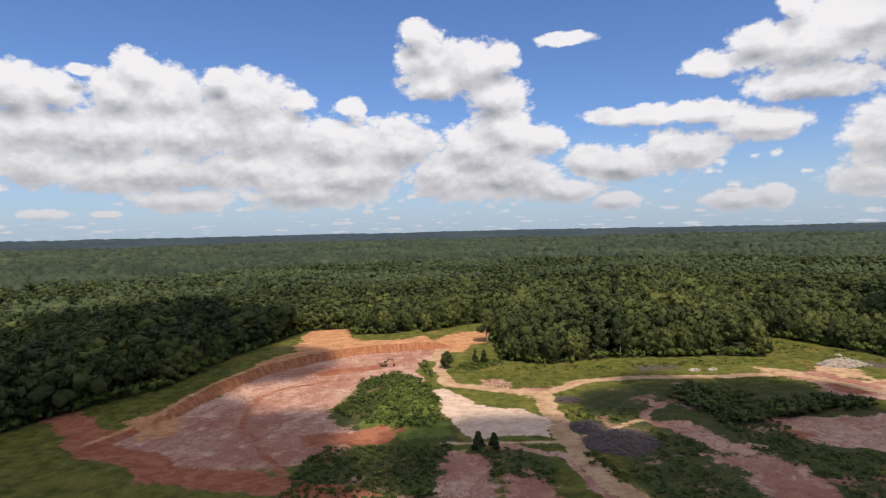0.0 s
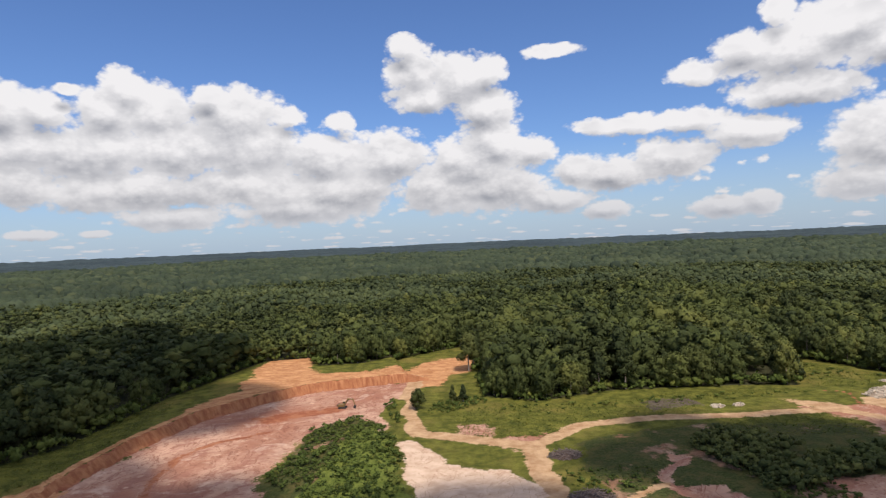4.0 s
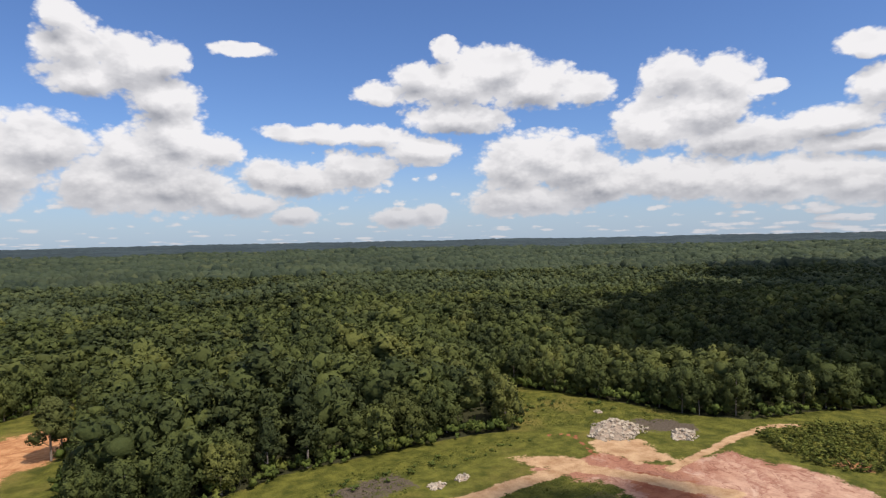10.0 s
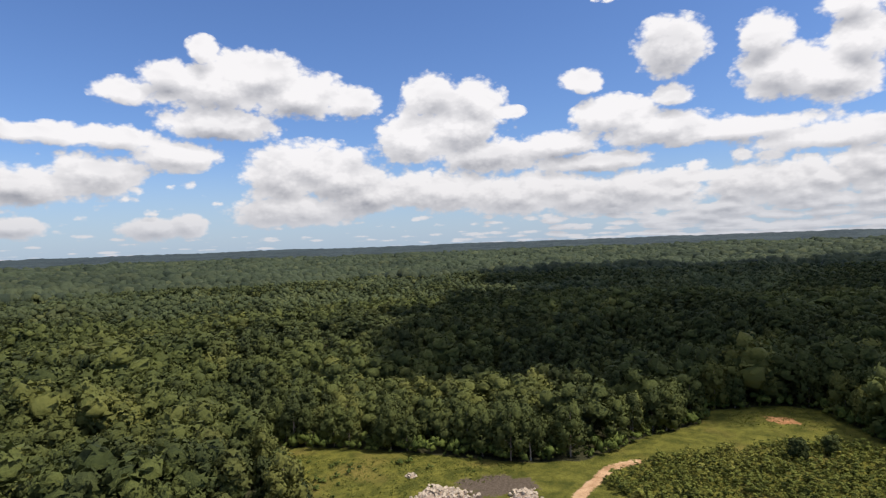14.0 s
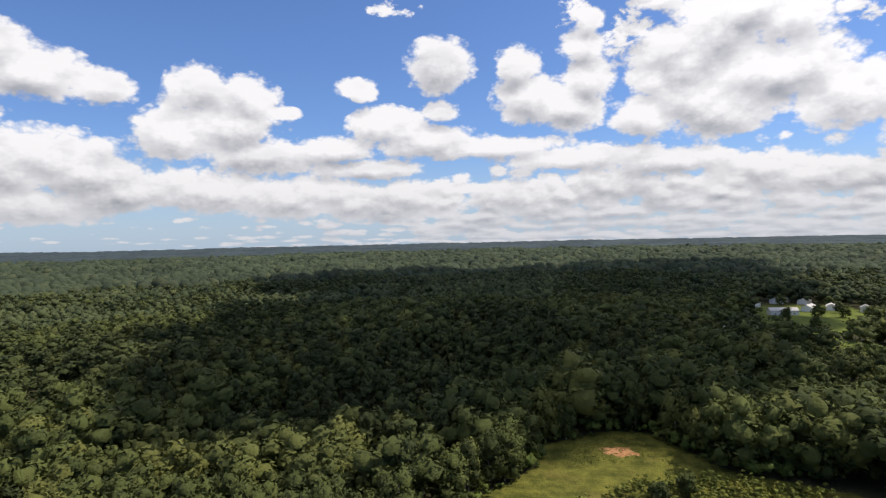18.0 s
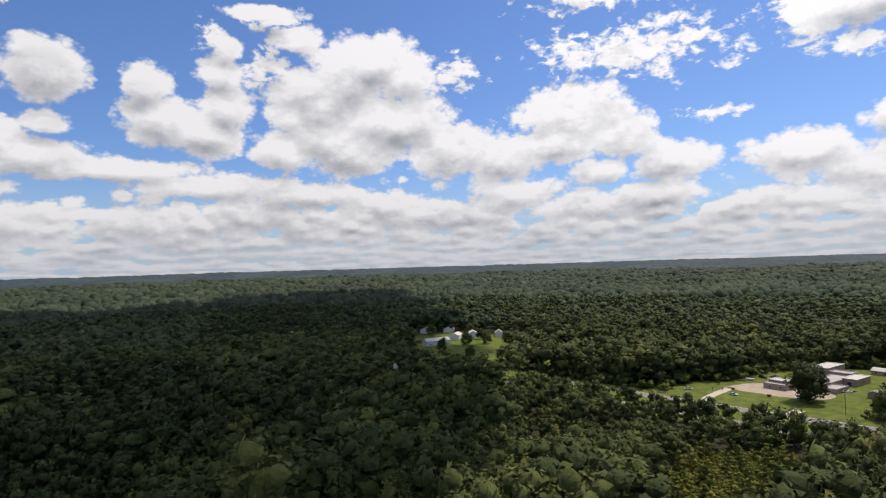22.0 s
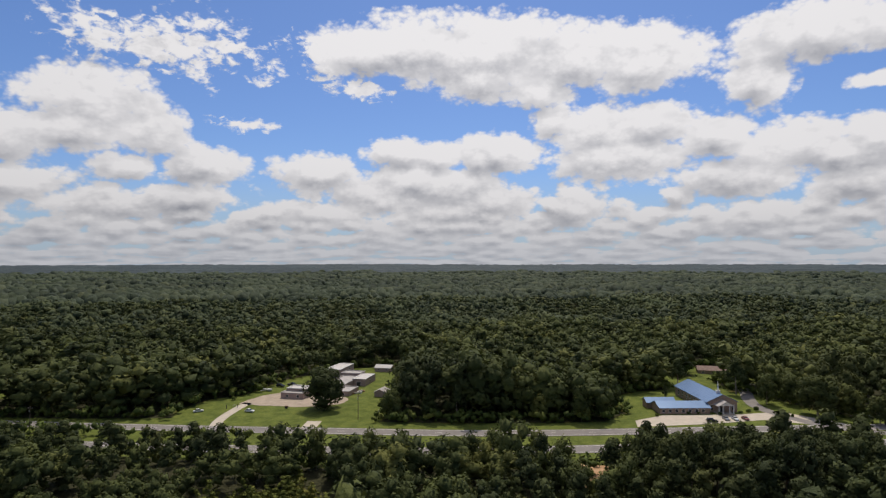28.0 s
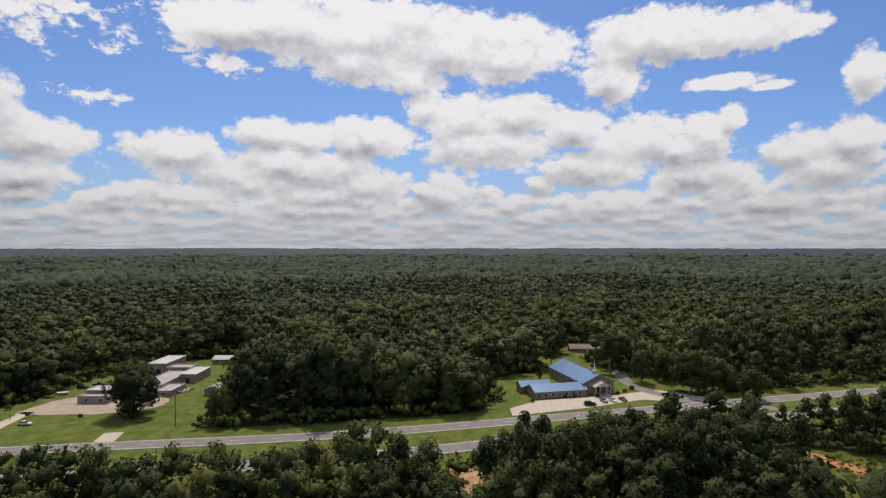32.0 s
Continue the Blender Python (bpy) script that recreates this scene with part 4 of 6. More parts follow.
def build_woods():
    rng = np.random.default_rng(11)
    mid = {k: [crown(k, rng, n, 310, 0.036, 0.84, 1) for _ in range(7)] for k, n in (("broad", 7), ("pine", 6), ("spire", 5))}
    far = {k: [crown(k, rng, n, 18, 0.055, 1.05) for _ in range(6)] for k, n in (("broad", 3), ("pine", 3))}
    x, y = tree_places(7.8, 70, 280)
    near = near_pick(x, y)
    near &= np.cumsum(near) <= 300
    pine = is_pine(x, y)
    lane = seg_distance(x, y, NEAR_LANE)
    field = within(x, y, YOUNG_FIELD) > 0
    young = field
    side_wood = (lane[0] < 95) & (lane[1] < 0) & (x > 315)
    row = (lane[0] < 110) & (lane[1] < 0) & (x <= 315)
    pine = pine | row
    swell = (0.50 + 0.98 * fbm(x + 40, y + 70, 45, 2)) * np.where(RNG.random(len(x)) < 0.1, 1.22, 1.0)
    for kind, mat, label in (("broad", LEAF, "dense green broadleaf woodland canopy in full summer leaf"), ("pine", NEEDLE, "dark green pine stands among the broadleaf woods")):
        s = (pine == (kind == "pine")) & ~near & ~young
        px, py = x[s], y[s]
        h = rng.uniform(13.5, 24, len(px)) * swell[s] * np.where(row[s], 0.78, np.where(side_wood[s], 0.62, 1.0))
        pos = np.stack([px, py, terrain(px, py)], -1)
        ob = scatter("woodland" if kind == "broad" else "pine_woodland", mid[kind], pos, h, rng.uniform(1.0, 1.65, len(px)) * (0.8 if kind == "pine" else 1.0), rng.uniform(0, 6.28, len(px)),
                     rng.integers(0, 7, len(px)), mat, rng.random(len(px)))
        tagged(ob, label, "forest", kind="stuff")
    px, py = x[young & ~near], y[young & ~near]
    pos = np.stack([px, py, terrain(px, py)], -1)
    ob = scatter("young_pine_plantation", mid["spire"], pos, rng.uniform(0.75, 1.2, len(px)) * np.where(within(px, py, YOUNG_FIELD) > 0, 0.5, 1.0) * np.interp(px, [315, 350, 385, 430], [13.0, 13.5, 16.0, 19.0]), rng.uniform(0.95, 1.5, len(px)), rng.uniform(0, 6.28, len(px)), rng.integers(0, 7, len(px)), YOUNG, rng.random(len(px)))
    tagged(ob, "yellow-green young pine plantation beside the highway", "forest", kind="stuff")
    fx, fy = tree_places(10.6, 280, 880)
    pine = is_pine(fx, fy)
    half = seg_distance(fx, fy, GLADE)[0] < 520
    good = {k: [crown(k, rng, n, 100, 0.046, 0.92) for _ in range(6)] for k, n in (("broad", 5), ("pine", 5))}
    for kind, mat, label in (("broad", LEAF, "green broadleaf woods stretching away over the plain"), ("pine", NEEDLE, "dark pine woods stretching away over the plain")):
        s = (pine == (kind == "pine")) & half
        px, py = fx[s], fy[s]
        pos = np.stack([px, py, terrain(px, py)], -1)
        ob = scatter("middle_woodland" if kind == "broad" else "middle_pine_woodland", good[kind], pos, rng.uniform(14, 23, len(px)) * (0.66 + 0.68 * fbm(px + 40, py + 70, 80, 3)), rng.uniform(1.2, 1.85, len(px)),
                     rng.uniform(0, 6.28, len(px)), rng.integers(0, 6, len(px)), mat, rng.random(len(px)))
        tagged(ob, label, "forest", kind="stuff")
    fx, fy, pine = fx[~half], fy[~half], pine[~half]
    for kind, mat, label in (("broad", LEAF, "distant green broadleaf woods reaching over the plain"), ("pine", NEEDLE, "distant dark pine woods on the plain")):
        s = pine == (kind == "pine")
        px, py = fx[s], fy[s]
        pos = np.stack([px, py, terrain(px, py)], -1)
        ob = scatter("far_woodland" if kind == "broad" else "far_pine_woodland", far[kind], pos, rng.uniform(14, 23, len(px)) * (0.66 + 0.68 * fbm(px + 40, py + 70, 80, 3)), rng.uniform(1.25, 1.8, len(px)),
                     rng.uniform(0, 6.28, len(px)), rng.integers(0, 6, len(px)), HAZED_FAR_LEAF if kind == "broad" else mat, rng.random(len(px)))
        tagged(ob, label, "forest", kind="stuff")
    gx, gy = np.meshgrid(np.arange(-210, 150, 11.0), np.arange(-130, 125, 11.0))
    gx, gy = gx.ravel() + RNG.uniform(-4, 4, gx.size), gy.ravel() + RNG.uniform(-4, 4, gx.size)
    s = (open_ground(gx, gy) < -2) & (within(gx, gy, WOODS) < 0)
    gx, gy = gx[s], gy[s]
    ob = scatter("rear_woodland", far["broad"], np.stack([gx, gy, terrain(gx, gy)], -1), rng.uniform(12, 20, len(gx)), rng.uniform(1.1, 1.5, len(gx)), rng.uniform(0, 6.28, len(gx)), rng.integers(0, 6, len(gx)), LEAF, rng.random(len(gx)))
    tagged(ob, "green broadleaf woods south of the pit", "forest", kind="stuff")
    # the furthest trees that still tell apart
    gap = 13.0
    dx, dy = np.meshgrid(np.arange(-2300, 2600, gap), np.arange(-2300, 2600, gap))
    dx, dy = dx.ravel() + RNG.uniform(-6, 6, dx.size), dy.ravel() + RNG.uniform(-6, 6, dx.size)
    off, away, way = seg_distance(dx, dy, GLADE)[0], np.hypot(dx - 150, dy - 150), np.degrees(np.arctan2(dx - 150, dy - 150))
    s = ((off > 872) | (within(dx, dy, WOODS) < 0)) & (open_ground(dx, dy) < -2) & (((way > -54) & (way < 181)) | (way < -152))
    s &= (away > 540) & (away < 2250 + 250 * RNG.random(len(dx))) & (RNG.random(len(dx)) < np.interp(away, [1100, 1600, 2400], [1.0, 0.7, 0.45]))
    dx, dy = dx[s], dy[s]
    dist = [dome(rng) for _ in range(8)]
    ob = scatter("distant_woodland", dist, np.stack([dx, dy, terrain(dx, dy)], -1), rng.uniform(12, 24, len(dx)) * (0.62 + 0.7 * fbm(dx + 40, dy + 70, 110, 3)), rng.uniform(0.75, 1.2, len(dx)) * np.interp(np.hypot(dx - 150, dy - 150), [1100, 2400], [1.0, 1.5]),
                 rng.uniform(0, 6.28, len(dx)), rng.integers(0, 8, len(dx)), HAZED_DISTANT_LEAF, rng.random(len(dx)))
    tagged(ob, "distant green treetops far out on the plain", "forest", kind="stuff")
    ux, uy = np.meshgrid(np.arange(-300, 560, 3.0), np.arange(-260, 520, 3.0))
    ux, uy = ux.ravel() + RNG.uniform(-1.2, 1.2, ux.size), uy.ravel() + RNG.uniform(-1.2, 1.2, ux.size)
    d = open_ground(ux, uy)
    s = (d > -7) & (d < 1.5) & (RNG.random(len(ux)) < 0.75) & (within(ux, uy, WOODS) > 0) & (seg_distance(ux, uy, GLADE)[0] > 80)
    ux, uy = ux[s], uy[s]
    shrubs = [crown("bush", rng, 2, 26, 0.11, 1.0) for _ in range(5)]
    ob = scatter("undergrowth", shrubs, np.stack([ux, uy, terrain(ux, uy) - 0.2], -1), rng.uniform(1.6, 7.5, len(ux)), rng.uniform(0.65, 1.05, len(ux)), rng.uniform(0, 6.28, len(ux)),
                 rng.integers(0, 5, len(ux)), BUSH, rng.random(len(ux)))
    tagged(ob, "leafy undergrowth along the edge of the woods", "bushes", kind="stuff")
    return x[near], y[near], is_pine(x[near], y[near])


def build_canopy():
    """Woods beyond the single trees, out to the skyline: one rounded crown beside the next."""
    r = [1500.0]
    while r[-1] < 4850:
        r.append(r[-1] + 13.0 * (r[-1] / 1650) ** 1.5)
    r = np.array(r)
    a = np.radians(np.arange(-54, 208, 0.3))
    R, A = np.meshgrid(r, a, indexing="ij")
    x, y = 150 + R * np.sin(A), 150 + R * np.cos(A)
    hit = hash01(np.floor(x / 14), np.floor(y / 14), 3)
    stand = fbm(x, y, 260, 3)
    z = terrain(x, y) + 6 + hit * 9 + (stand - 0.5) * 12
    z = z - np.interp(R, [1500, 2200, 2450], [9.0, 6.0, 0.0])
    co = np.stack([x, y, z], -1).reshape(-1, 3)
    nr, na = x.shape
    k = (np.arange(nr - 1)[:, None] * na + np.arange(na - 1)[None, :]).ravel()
    me = quads_mesh("skyline_woods", co, np.stack([k, k + na, k + na + 1, k + 1], -1), HAZED_CANOPY, (hit * 0.9).ravel(), smooth=True)
    tagged(new("skyline_woods", me), "unbroken forest canopy to the horizon, haze painted into its blue", "forest", kind="stuff")


def part(name, bm, material_, parent, label=""):
    me = bpy.data.meshes.new(name)
    bm.to_mesh(me)
    bm.free()
    me.materials.append(material_)
    ob = new(name, me)
    ob.parent = parent
    return tagged(ob, label)


def limb(bm, a, b, r0, r1, sides=6):
    """A tapered round bar from a to b."""
    a, b = Vector(a), Vector(b)
    q = (b - a).to_track_quat("Z", "Y").to_matrix()
    rings = []
    for at, r in ((a, r0), (b, r1)):
        rings.append([bm.verts.new(at + q @ Vector((math.cos(t) * r, math.sin(t) * r, 0))) for t in (2 * math.pi * k / sides for k in range(sides))])
    for k in range(sides):
        bm.faces.new((rings[0][k], rings[0][(k + 1) % sides], rings[1][(k + 1) % sides], rings[1][k]))
    bm.faces.new(rings[1]), bm.faces.new(rings[0][::-1])


def tree_model(kind, seed, height, mat, cards, size, label):
    rng = np.random.default_rng(seed)
    root = new({"broad": "broadleaf_tree", "pine": "pine_tree", "bush": "bush", "spire": "young_pine"}[kind], None)
    tagged(root, label, "bush" if kind == "bush" else "tree")
    bm = bmesh.new()
    lean = Vector((rng.uniform(-0.02, 0.02), rng.uniform(-0.02, 0.02), 0)) * height
    top = 0.8 if kind != "bush" else 0.4
    limb(bm, (0, 0, -0.3), Vector((0, 0, height * top * 0.5)) + lean, 0.018 * height, 0.012 * height, 7)
    limb(bm, Vector((0, 0, height * top * 0.5)) + lean, Vector((0, 0, height * top)) + lean * 1.5, 0.012 * height, 0.004 * height, 6)
    c, _ = lobes_of(kind, np.random.default_rng(seed + 1), 11)
    for k in range(0, len(c), 2):
        limb(bm, Vector((0, 0, max(0.12, c[k][2] - 0.16) * height)) + lean, Vector(c[k]) * height, 0.006 * height, 0.002 * height, 4)
    part("trunk", bm, BARK, root)
    co, fc, way = crown(kind, np.random.default_rng(seed + 1), 11, cards, size, 0.86)
    me = quads_mesh("crown", co * height, fc, mat, np.zeros(len(co)), smooth=True, normals=way)
    new("crown", me).parent = root
    return root

# ---------------------------------------------------------------- things
NEAR_XY = build_woods()
build_canopy()


def build_edge_trees(xs, ys, pines):
    rng = np.random.default_rng(5)
    models = {True: [tree_model("pine", 40 + k, 20, NEEDLE, 1100, 0.026, "tall pine with a bare trunk at the edge of the wood") for k in range(4)],
              False: [tree_model("broad", 60 + k, 18, LEAF, 1200, 0.027, "leafy broadleaf tree at the edge of the clearing") for k in range(5)]}
    used = set()
    order = rng.permutation(len(xs))[:300]
    for i in order:
        src = models[bool(pines[i]) and rng.random() < 0.3][int(rng.integers(0, 4))]
        s = rng.uniform(0.72, 1.12) if ys[i] > 100 else rng.uniform(0.6, 0.9)
        m = Matrix.LocRotScale((xs[i], ys[i], float(terrain(xs[i], ys[i])) - 0.1), Euler((0, 0, rng.uniform(0, 6.28))), None)
        if id(src) in used:
            ob = copy_thing(src, m)
        else:
            used.add(id(src))
            ob = src
            ob.matrix_world = m
        ob.scale = (s, s, s * rng.uniform(0.92, 1.08))
        ob["group"] = "trees along the wood's edge"
    for group in models.values():
        for src in group:
            if id(src) not in used:
                for o in (*src.children_recursive, src):
                    bpy.data.objects.remove(o)


build_edge_trees(*NEAR_XY)


# ---------------------------------------------------------------- clouds overhead, whose shade lies on the woods
CLOUD = plain("cloud_white", (0.86, 0.87, 0.88), 1.0, 0, 0.03, 0.01)


def cloud(cx, cy, rx, ry, puffs, seed, base=1300.0):
    """A heap of rounded puffs over a flat base. Its shade falls on (cx, cy), so it hangs that far towards the sun."""
    rng = np.random.default_rng(seed)
    sx, sy = SUN_WAY.x / SUN_WAY.z * base, SUN_WAY.y / SUN_WAY.z * base
    bm = bmesh.new()
    for k in range(puffs):
        a, r = k * 2.39996, math.sqrt((k + 0.5) / puffs)
        size = rng.uniform(0.75, 1.25) * 1.35 * math.sqrt(rx * ry / puffs)
        m = Matrix.LocRotScale((cx + sx + math.cos(a) * r * rx, cy + sy + math.sin(a) * r * ry, base + rng.uniform(0, 0.5) * size),
                               Euler((0, 0, rng.uniform(0, 6))), (size * rng.uniform(0.9, 1.3), size, size * 0.6))
        made = bmesh.ops.create_icosphere(bm, subdivisions=2, radius=1.0, matrix=m)
        for v in made["verts"]:
            v.co += Vector(noise.noise_vector(v.co / 45)) * size * 0.22
            v.co.z = max(v.co.z, base - 12)
    me = bpy.data.meshes.new("cloud")
    bm.to_mesh(me)
    bm.free()
    me.polygons.foreach_set("use_smooth", np.full(len(me.polygons), True))
    me.materials.append(CLOUD)
    tagged(new("cloud", me), "white fair-weather cumulus cloud shading the woods", "cloud", "drifting clouds")


cloud(-222, 316, 108, 208, 22, 1)
cloud(-28, 133, 198, 70, 14, 2)
cloud(150, 183, 84, 58, 8, 9)
cloud(620, 395, 265, 190, 22, 3)
cloud(715, 235, 190, 120, 16, 4)
cloud(432, 299, 106, 86, 11, 8)
cloud(122, 262, 66, 28, 9, 15)
cloud(-140, 203, 92, 52, 12, 16)
cloud(505, 205, 95, 46, 10, 17)
cloud(960, 480, 260, 230, 20, 5)
cloud(1090, 190, 300, 160, 20, 6)

# ---------------------------------------------------------------- roads
ASPHALT = plain("worn_asphalt", (0.20, 0.18, 0.165), 1.0, 0, 0.16, 0.25)
CONCRETE = plain("pale_concrete", (0.46, 0.40, 0.32), 0.9, 0, 0.14, 0.35)
PAINT = plain("road_paint", (0.75, 0.73, 0.66), 0.7, 0, 0.1, 3.0)


def smooth_line(line, step=6.0):
    """Evenly spaced places along a line of corners, rounded."""
    pts = [Vector((*p, 0)) for p in line]
    for _ in range(2):
        cut = [pts[0]]
        for a, b in zip(pts, pts[1:]):
            cut += [a.lerp(b, 0.25), a.lerp(b, 0.75)]
        pts = cut + [pts[-1]]
    out = [pts[0]]
    for a, b in zip(pts, pts[1:]):
        n = max(1, round((b - a).length / step))
        out += [a.lerp(b, k / n) for k in range(1, n + 1)]
    return out


def ribbon(pts, off0, off1, z, thick):
    """A slab that follows a line between two offsets from it."""
    bm = bmesh.new()
    rows = []
    for i, p in enumerate(pts):
        d = (pts[min(i + 1, len(pts) - 1)] - pts[max(i - 1, 0)]).normalized()
        side = Vector((-d.y, d.x, 0))
        rows.append([bm.verts.new(p + side * o + Vector((0, 0, h))) for o, h in ((off0, z - thick), (off0, z), (off1, z), (off1, z - thick))])
    for a, b in zip(rows, rows[1:]):
        for k in range(3):
            bm.faces.new((a[k], b[k], b[k + 1], a[k + 1]))
    bm.faces.new(rows[0]), bm.faces.new(rows[-1][::-1])
    bmesh.ops.recalc_face_normals(bm, faces=bm.faces)
    return bm


def structure(name, bm, mat, label, category):
    me = bpy.data.meshes.new(name)
    bm.to_mesh(me)
    bm.free()
    me.materials.append(mat)
    return tagged(new(name, me), label, category, kind="structure")


def carriageway(name, line):
    pts = smooth_line(line)
    road = structure(name, ribbon(pts, -4.6, 4.6, 0.10, 0.6), ASPHALT, "worn grey asphalt carriageway of a divided highway", "road")
    for o in (-3.7, 3.7):
        part("edge_line", ribbon(pts, o - 0.09, o + 0.09, 0.108, 0.004), PAINT, road, "faded white edge line")
    run = 0.0
    for a, b in zip(pts, pts[1:]):
        run += (b - a).length
        if run >= 12 and -150 < a.y < 110:
            run = 0.0
            d = (b - a).normalized()
            part("lane_dash", ribbon([a, a + d * 3.2], -0.08, 0.08, 0.108, 0.004), PAINT, road)


carriageway("road_far", FAR_LANE)
carriageway("road_near", NEAR_LANE)
structure("driveway_pad", ribbon([Vector((424.5, 32.5, 0)), Vector((430, 22, 0))], -3.2, 3.2, 0.07, 0.5), CONCRETE, "cracked pale concrete driveway apron beside the highway", "driveway")
structure("driveway", ribbon(smooth_line([(462, 50), (470, 40), (479, 22), (483, 12)], 3), -2.4, 2.4, 0.06, 0.5), CONCRETE, "pale dusty driveway to the flat-roofed buildings", "driveway")
structure("church_drive", ribbon(smooth_line([(205, -82), (232, -80), (246, -90), (258, -101), (264, -116), (268, -150), (276, -172)], 3), -3.2, 3.2, 0.06, 0.5), ASPHALT, "curving grey asphalt drive past the church", "driveway")
structure("street", ribbon(smooth_line([(846, 116), (790, 119), (735, 113), (692, 101), (668, 86), (661, 62), (640, 40)], 6), -3.0, 3.0, 0.12, 0.6), ASPHALT, "narrow grey village street among the trees", "road")


def lot_slab(name, corners, mat, z, label):
    bm = bmesh.new()
    top = [bm.verts.new((x, y, z)) for x, y in corners]
    low = [bm.verts.new((x, y, z - 0.5)) for x, y in corners]
    bm.faces.new(top)
    for k in range(len(top)):
        bm.faces.new((top[k], low[k], low[(k + 1) % len(top)], top[(k + 1) % len(top)]))
    bmesh.ops.recalc_face_normals(bm, faces=bm.faces)
    return structure(name, bm, mat, label, "parking lot")


def ragged(corners, step=2.5, amount=1.3):
    """An outline with many small bends."""
    out = []
    for p in smooth_line(corners + corners[:1], step):
        q = noise.noise_vector(p / 6.0) * amount
        out.append((p.x + q.x, p.y + q.y))
    return out[:-1]


YARD_GRAVEL = plain("pale_gravel", (0.36, 0.29, 0.22), 0.98, 0, 0.22, 0.3, 0.05)
lot_slab("gravel_yard", ragged(GRAVEL), YARD_GRAVEL, 0.06, "pale dusty gravel yard between the flat-roofed buildings")
lot_slab("parking_lot", CHURCH_LOT, CONCRETE, 0.05, "sunlit pale concrete parking lot in front of the church")

# ---------------------------------------------------------------- buildings
TAN = plain("tan_block_wall", (0.36, 0.265, 0.23), 0.9, 0, 0.15, 0.5)
BRICKY = plain("buff_brick", (0.33, 0.235, 0.17), 0.9, 0, 0.22, 1.5)
ROOF_WHITE = plain("white_roof_sheet", (0.50, 0.47, 0.44), 0.8, 0, 0.14, 0.4)
ROOF_GREY = plain("weathered_roof", (0.36, 0.33, 0.31), 0.8, 0, 0.25, 0.5)
ROOF_BROWN = plain("brown_shingles", (0.22, 0.15, 0.12), 0.9, 0, 0.25, 0.8)
TRIM = plain("white_trim", (0.72, 0.70, 0.66), 0.6, 0, 0.08, 2.0)
GLASS = plain("dark_window", (0.03, 0.035, 0.04), 0.08, 0, 0.2, 1.0)
DARK = plain("dark_gap", (0.05, 0.045, 0.04), 0.9, 0, 0.2, 1.0)
RUST = plain("rusted_scrap", (0.22, 0.12, 0.07), 0.8, 0.2, 0.4, 1.5)


def blue_metal():
    mat, t, b = material("blue_metal_roof")
    p = place_of(t)
    f = t.noise(p, 0.4, 5.0)
    t.put(b.inputs["Base Color"], t.mix(f, (0.10, 0.175, 0.31), (0.155, 0.25, 0.41)))
    t.put(b.inputs["Roughness"], 0.38), t.put(b.inputs["Metallic"], 0.35)
    return mat


BLUE = blue_metal()


def box(x0, y0, z0, x1, y1, z1, bevel=0.0):
    bm = bmesh.new()
    bmesh.ops.create_cube(bm, size=1, matrix=Matrix.Translation(((x0 + x1) / 2, (y0 + y1) / 2, (z0 + z1) / 2)) @ Matrix.Diagonal((abs(x1 - x0), abs(y1 - y0), abs(z1 - z0), 1)))
    if bevel:
        bmesh.ops.bevel(bm, geom=bm.edges[:], offset=bevel, segments=1, affect="EDGES")
    return bm


def shell(x0, y0, x1, y1, h, t=0.25):
    """Four walls round a room, open above."""
    bm = bmesh.new()
    rings = []
    for (a, b, c, d), z in (((x0, y0, x1, y1), 0), ((x0, y0, x1, y1), h), ((x0 + t, y0 + t, x1 - t, y1 - t), h), ((x0 + t, y0 + t, x1 - t, y1 - t), 0)):
        rings.append([bm.verts.new(v) for v in ((a, b, z), (c, b, z), (c, d, z), (a, d, z))])
    for p, q in zip(rings, rings[1:]):
        for k in range(4):
            bm.faces.new((p[k], p[(k + 1) % 4], q[(k + 1) % 4], q[k]))
    bmesh.ops.recalc_face_normals(bm, faces=bm.faces)
    return bm


def gable_roof(x0, y0, x1, y1, eave, ridge, along="x", over=0.5, thick=0.18):
    """Two roof slopes as one folded sheet with thickness."""
    if along == "x":
        ym = (y0 + y1) / 2
        prof = [((y0 - over), eave - over * (ridge - eave) / (ym - y0)), (ym, ridge), ((y1 + over), eave - over * (ridge - eave) / (ym - y0))]
        pts = lambda s, z: (s, z[0], z[1])
        ends = (x0 - over, x1 + over)
    else:
        xm = (x0 + x1) / 2
        prof = [((x0 - over), eave - over * (ridge - eave) / (xm - x0)), (xm, ridge), ((x1 + over), eave - over * (ridge - eave) / (xm - x0))]
        pts = lambda s, z: (z[0], s, z[1])
        ends = (y0 - over, y1 + over)
    bm = bmesh.new()
    rows = [[bm.verts.new(pts(e, (q[0], q[1] + dz))) for q in prof for dz in (0.0,)] + [bm.verts.new(pts(e, (q[0], q[1] + thick))) for q in reversed(prof)] for e in ends]
    for k in range(6):
        bm.faces.new((rows[0][k], rows[0][(k + 1) % 6], rows[1][(k + 1) % 6], rows[1][k]))
    bm.faces.new(rows[0]), bm.faces.new(rows[1][::-1])
    bmesh.ops.recalc_face_normals(bm, faces=bm.faces)
    return bm


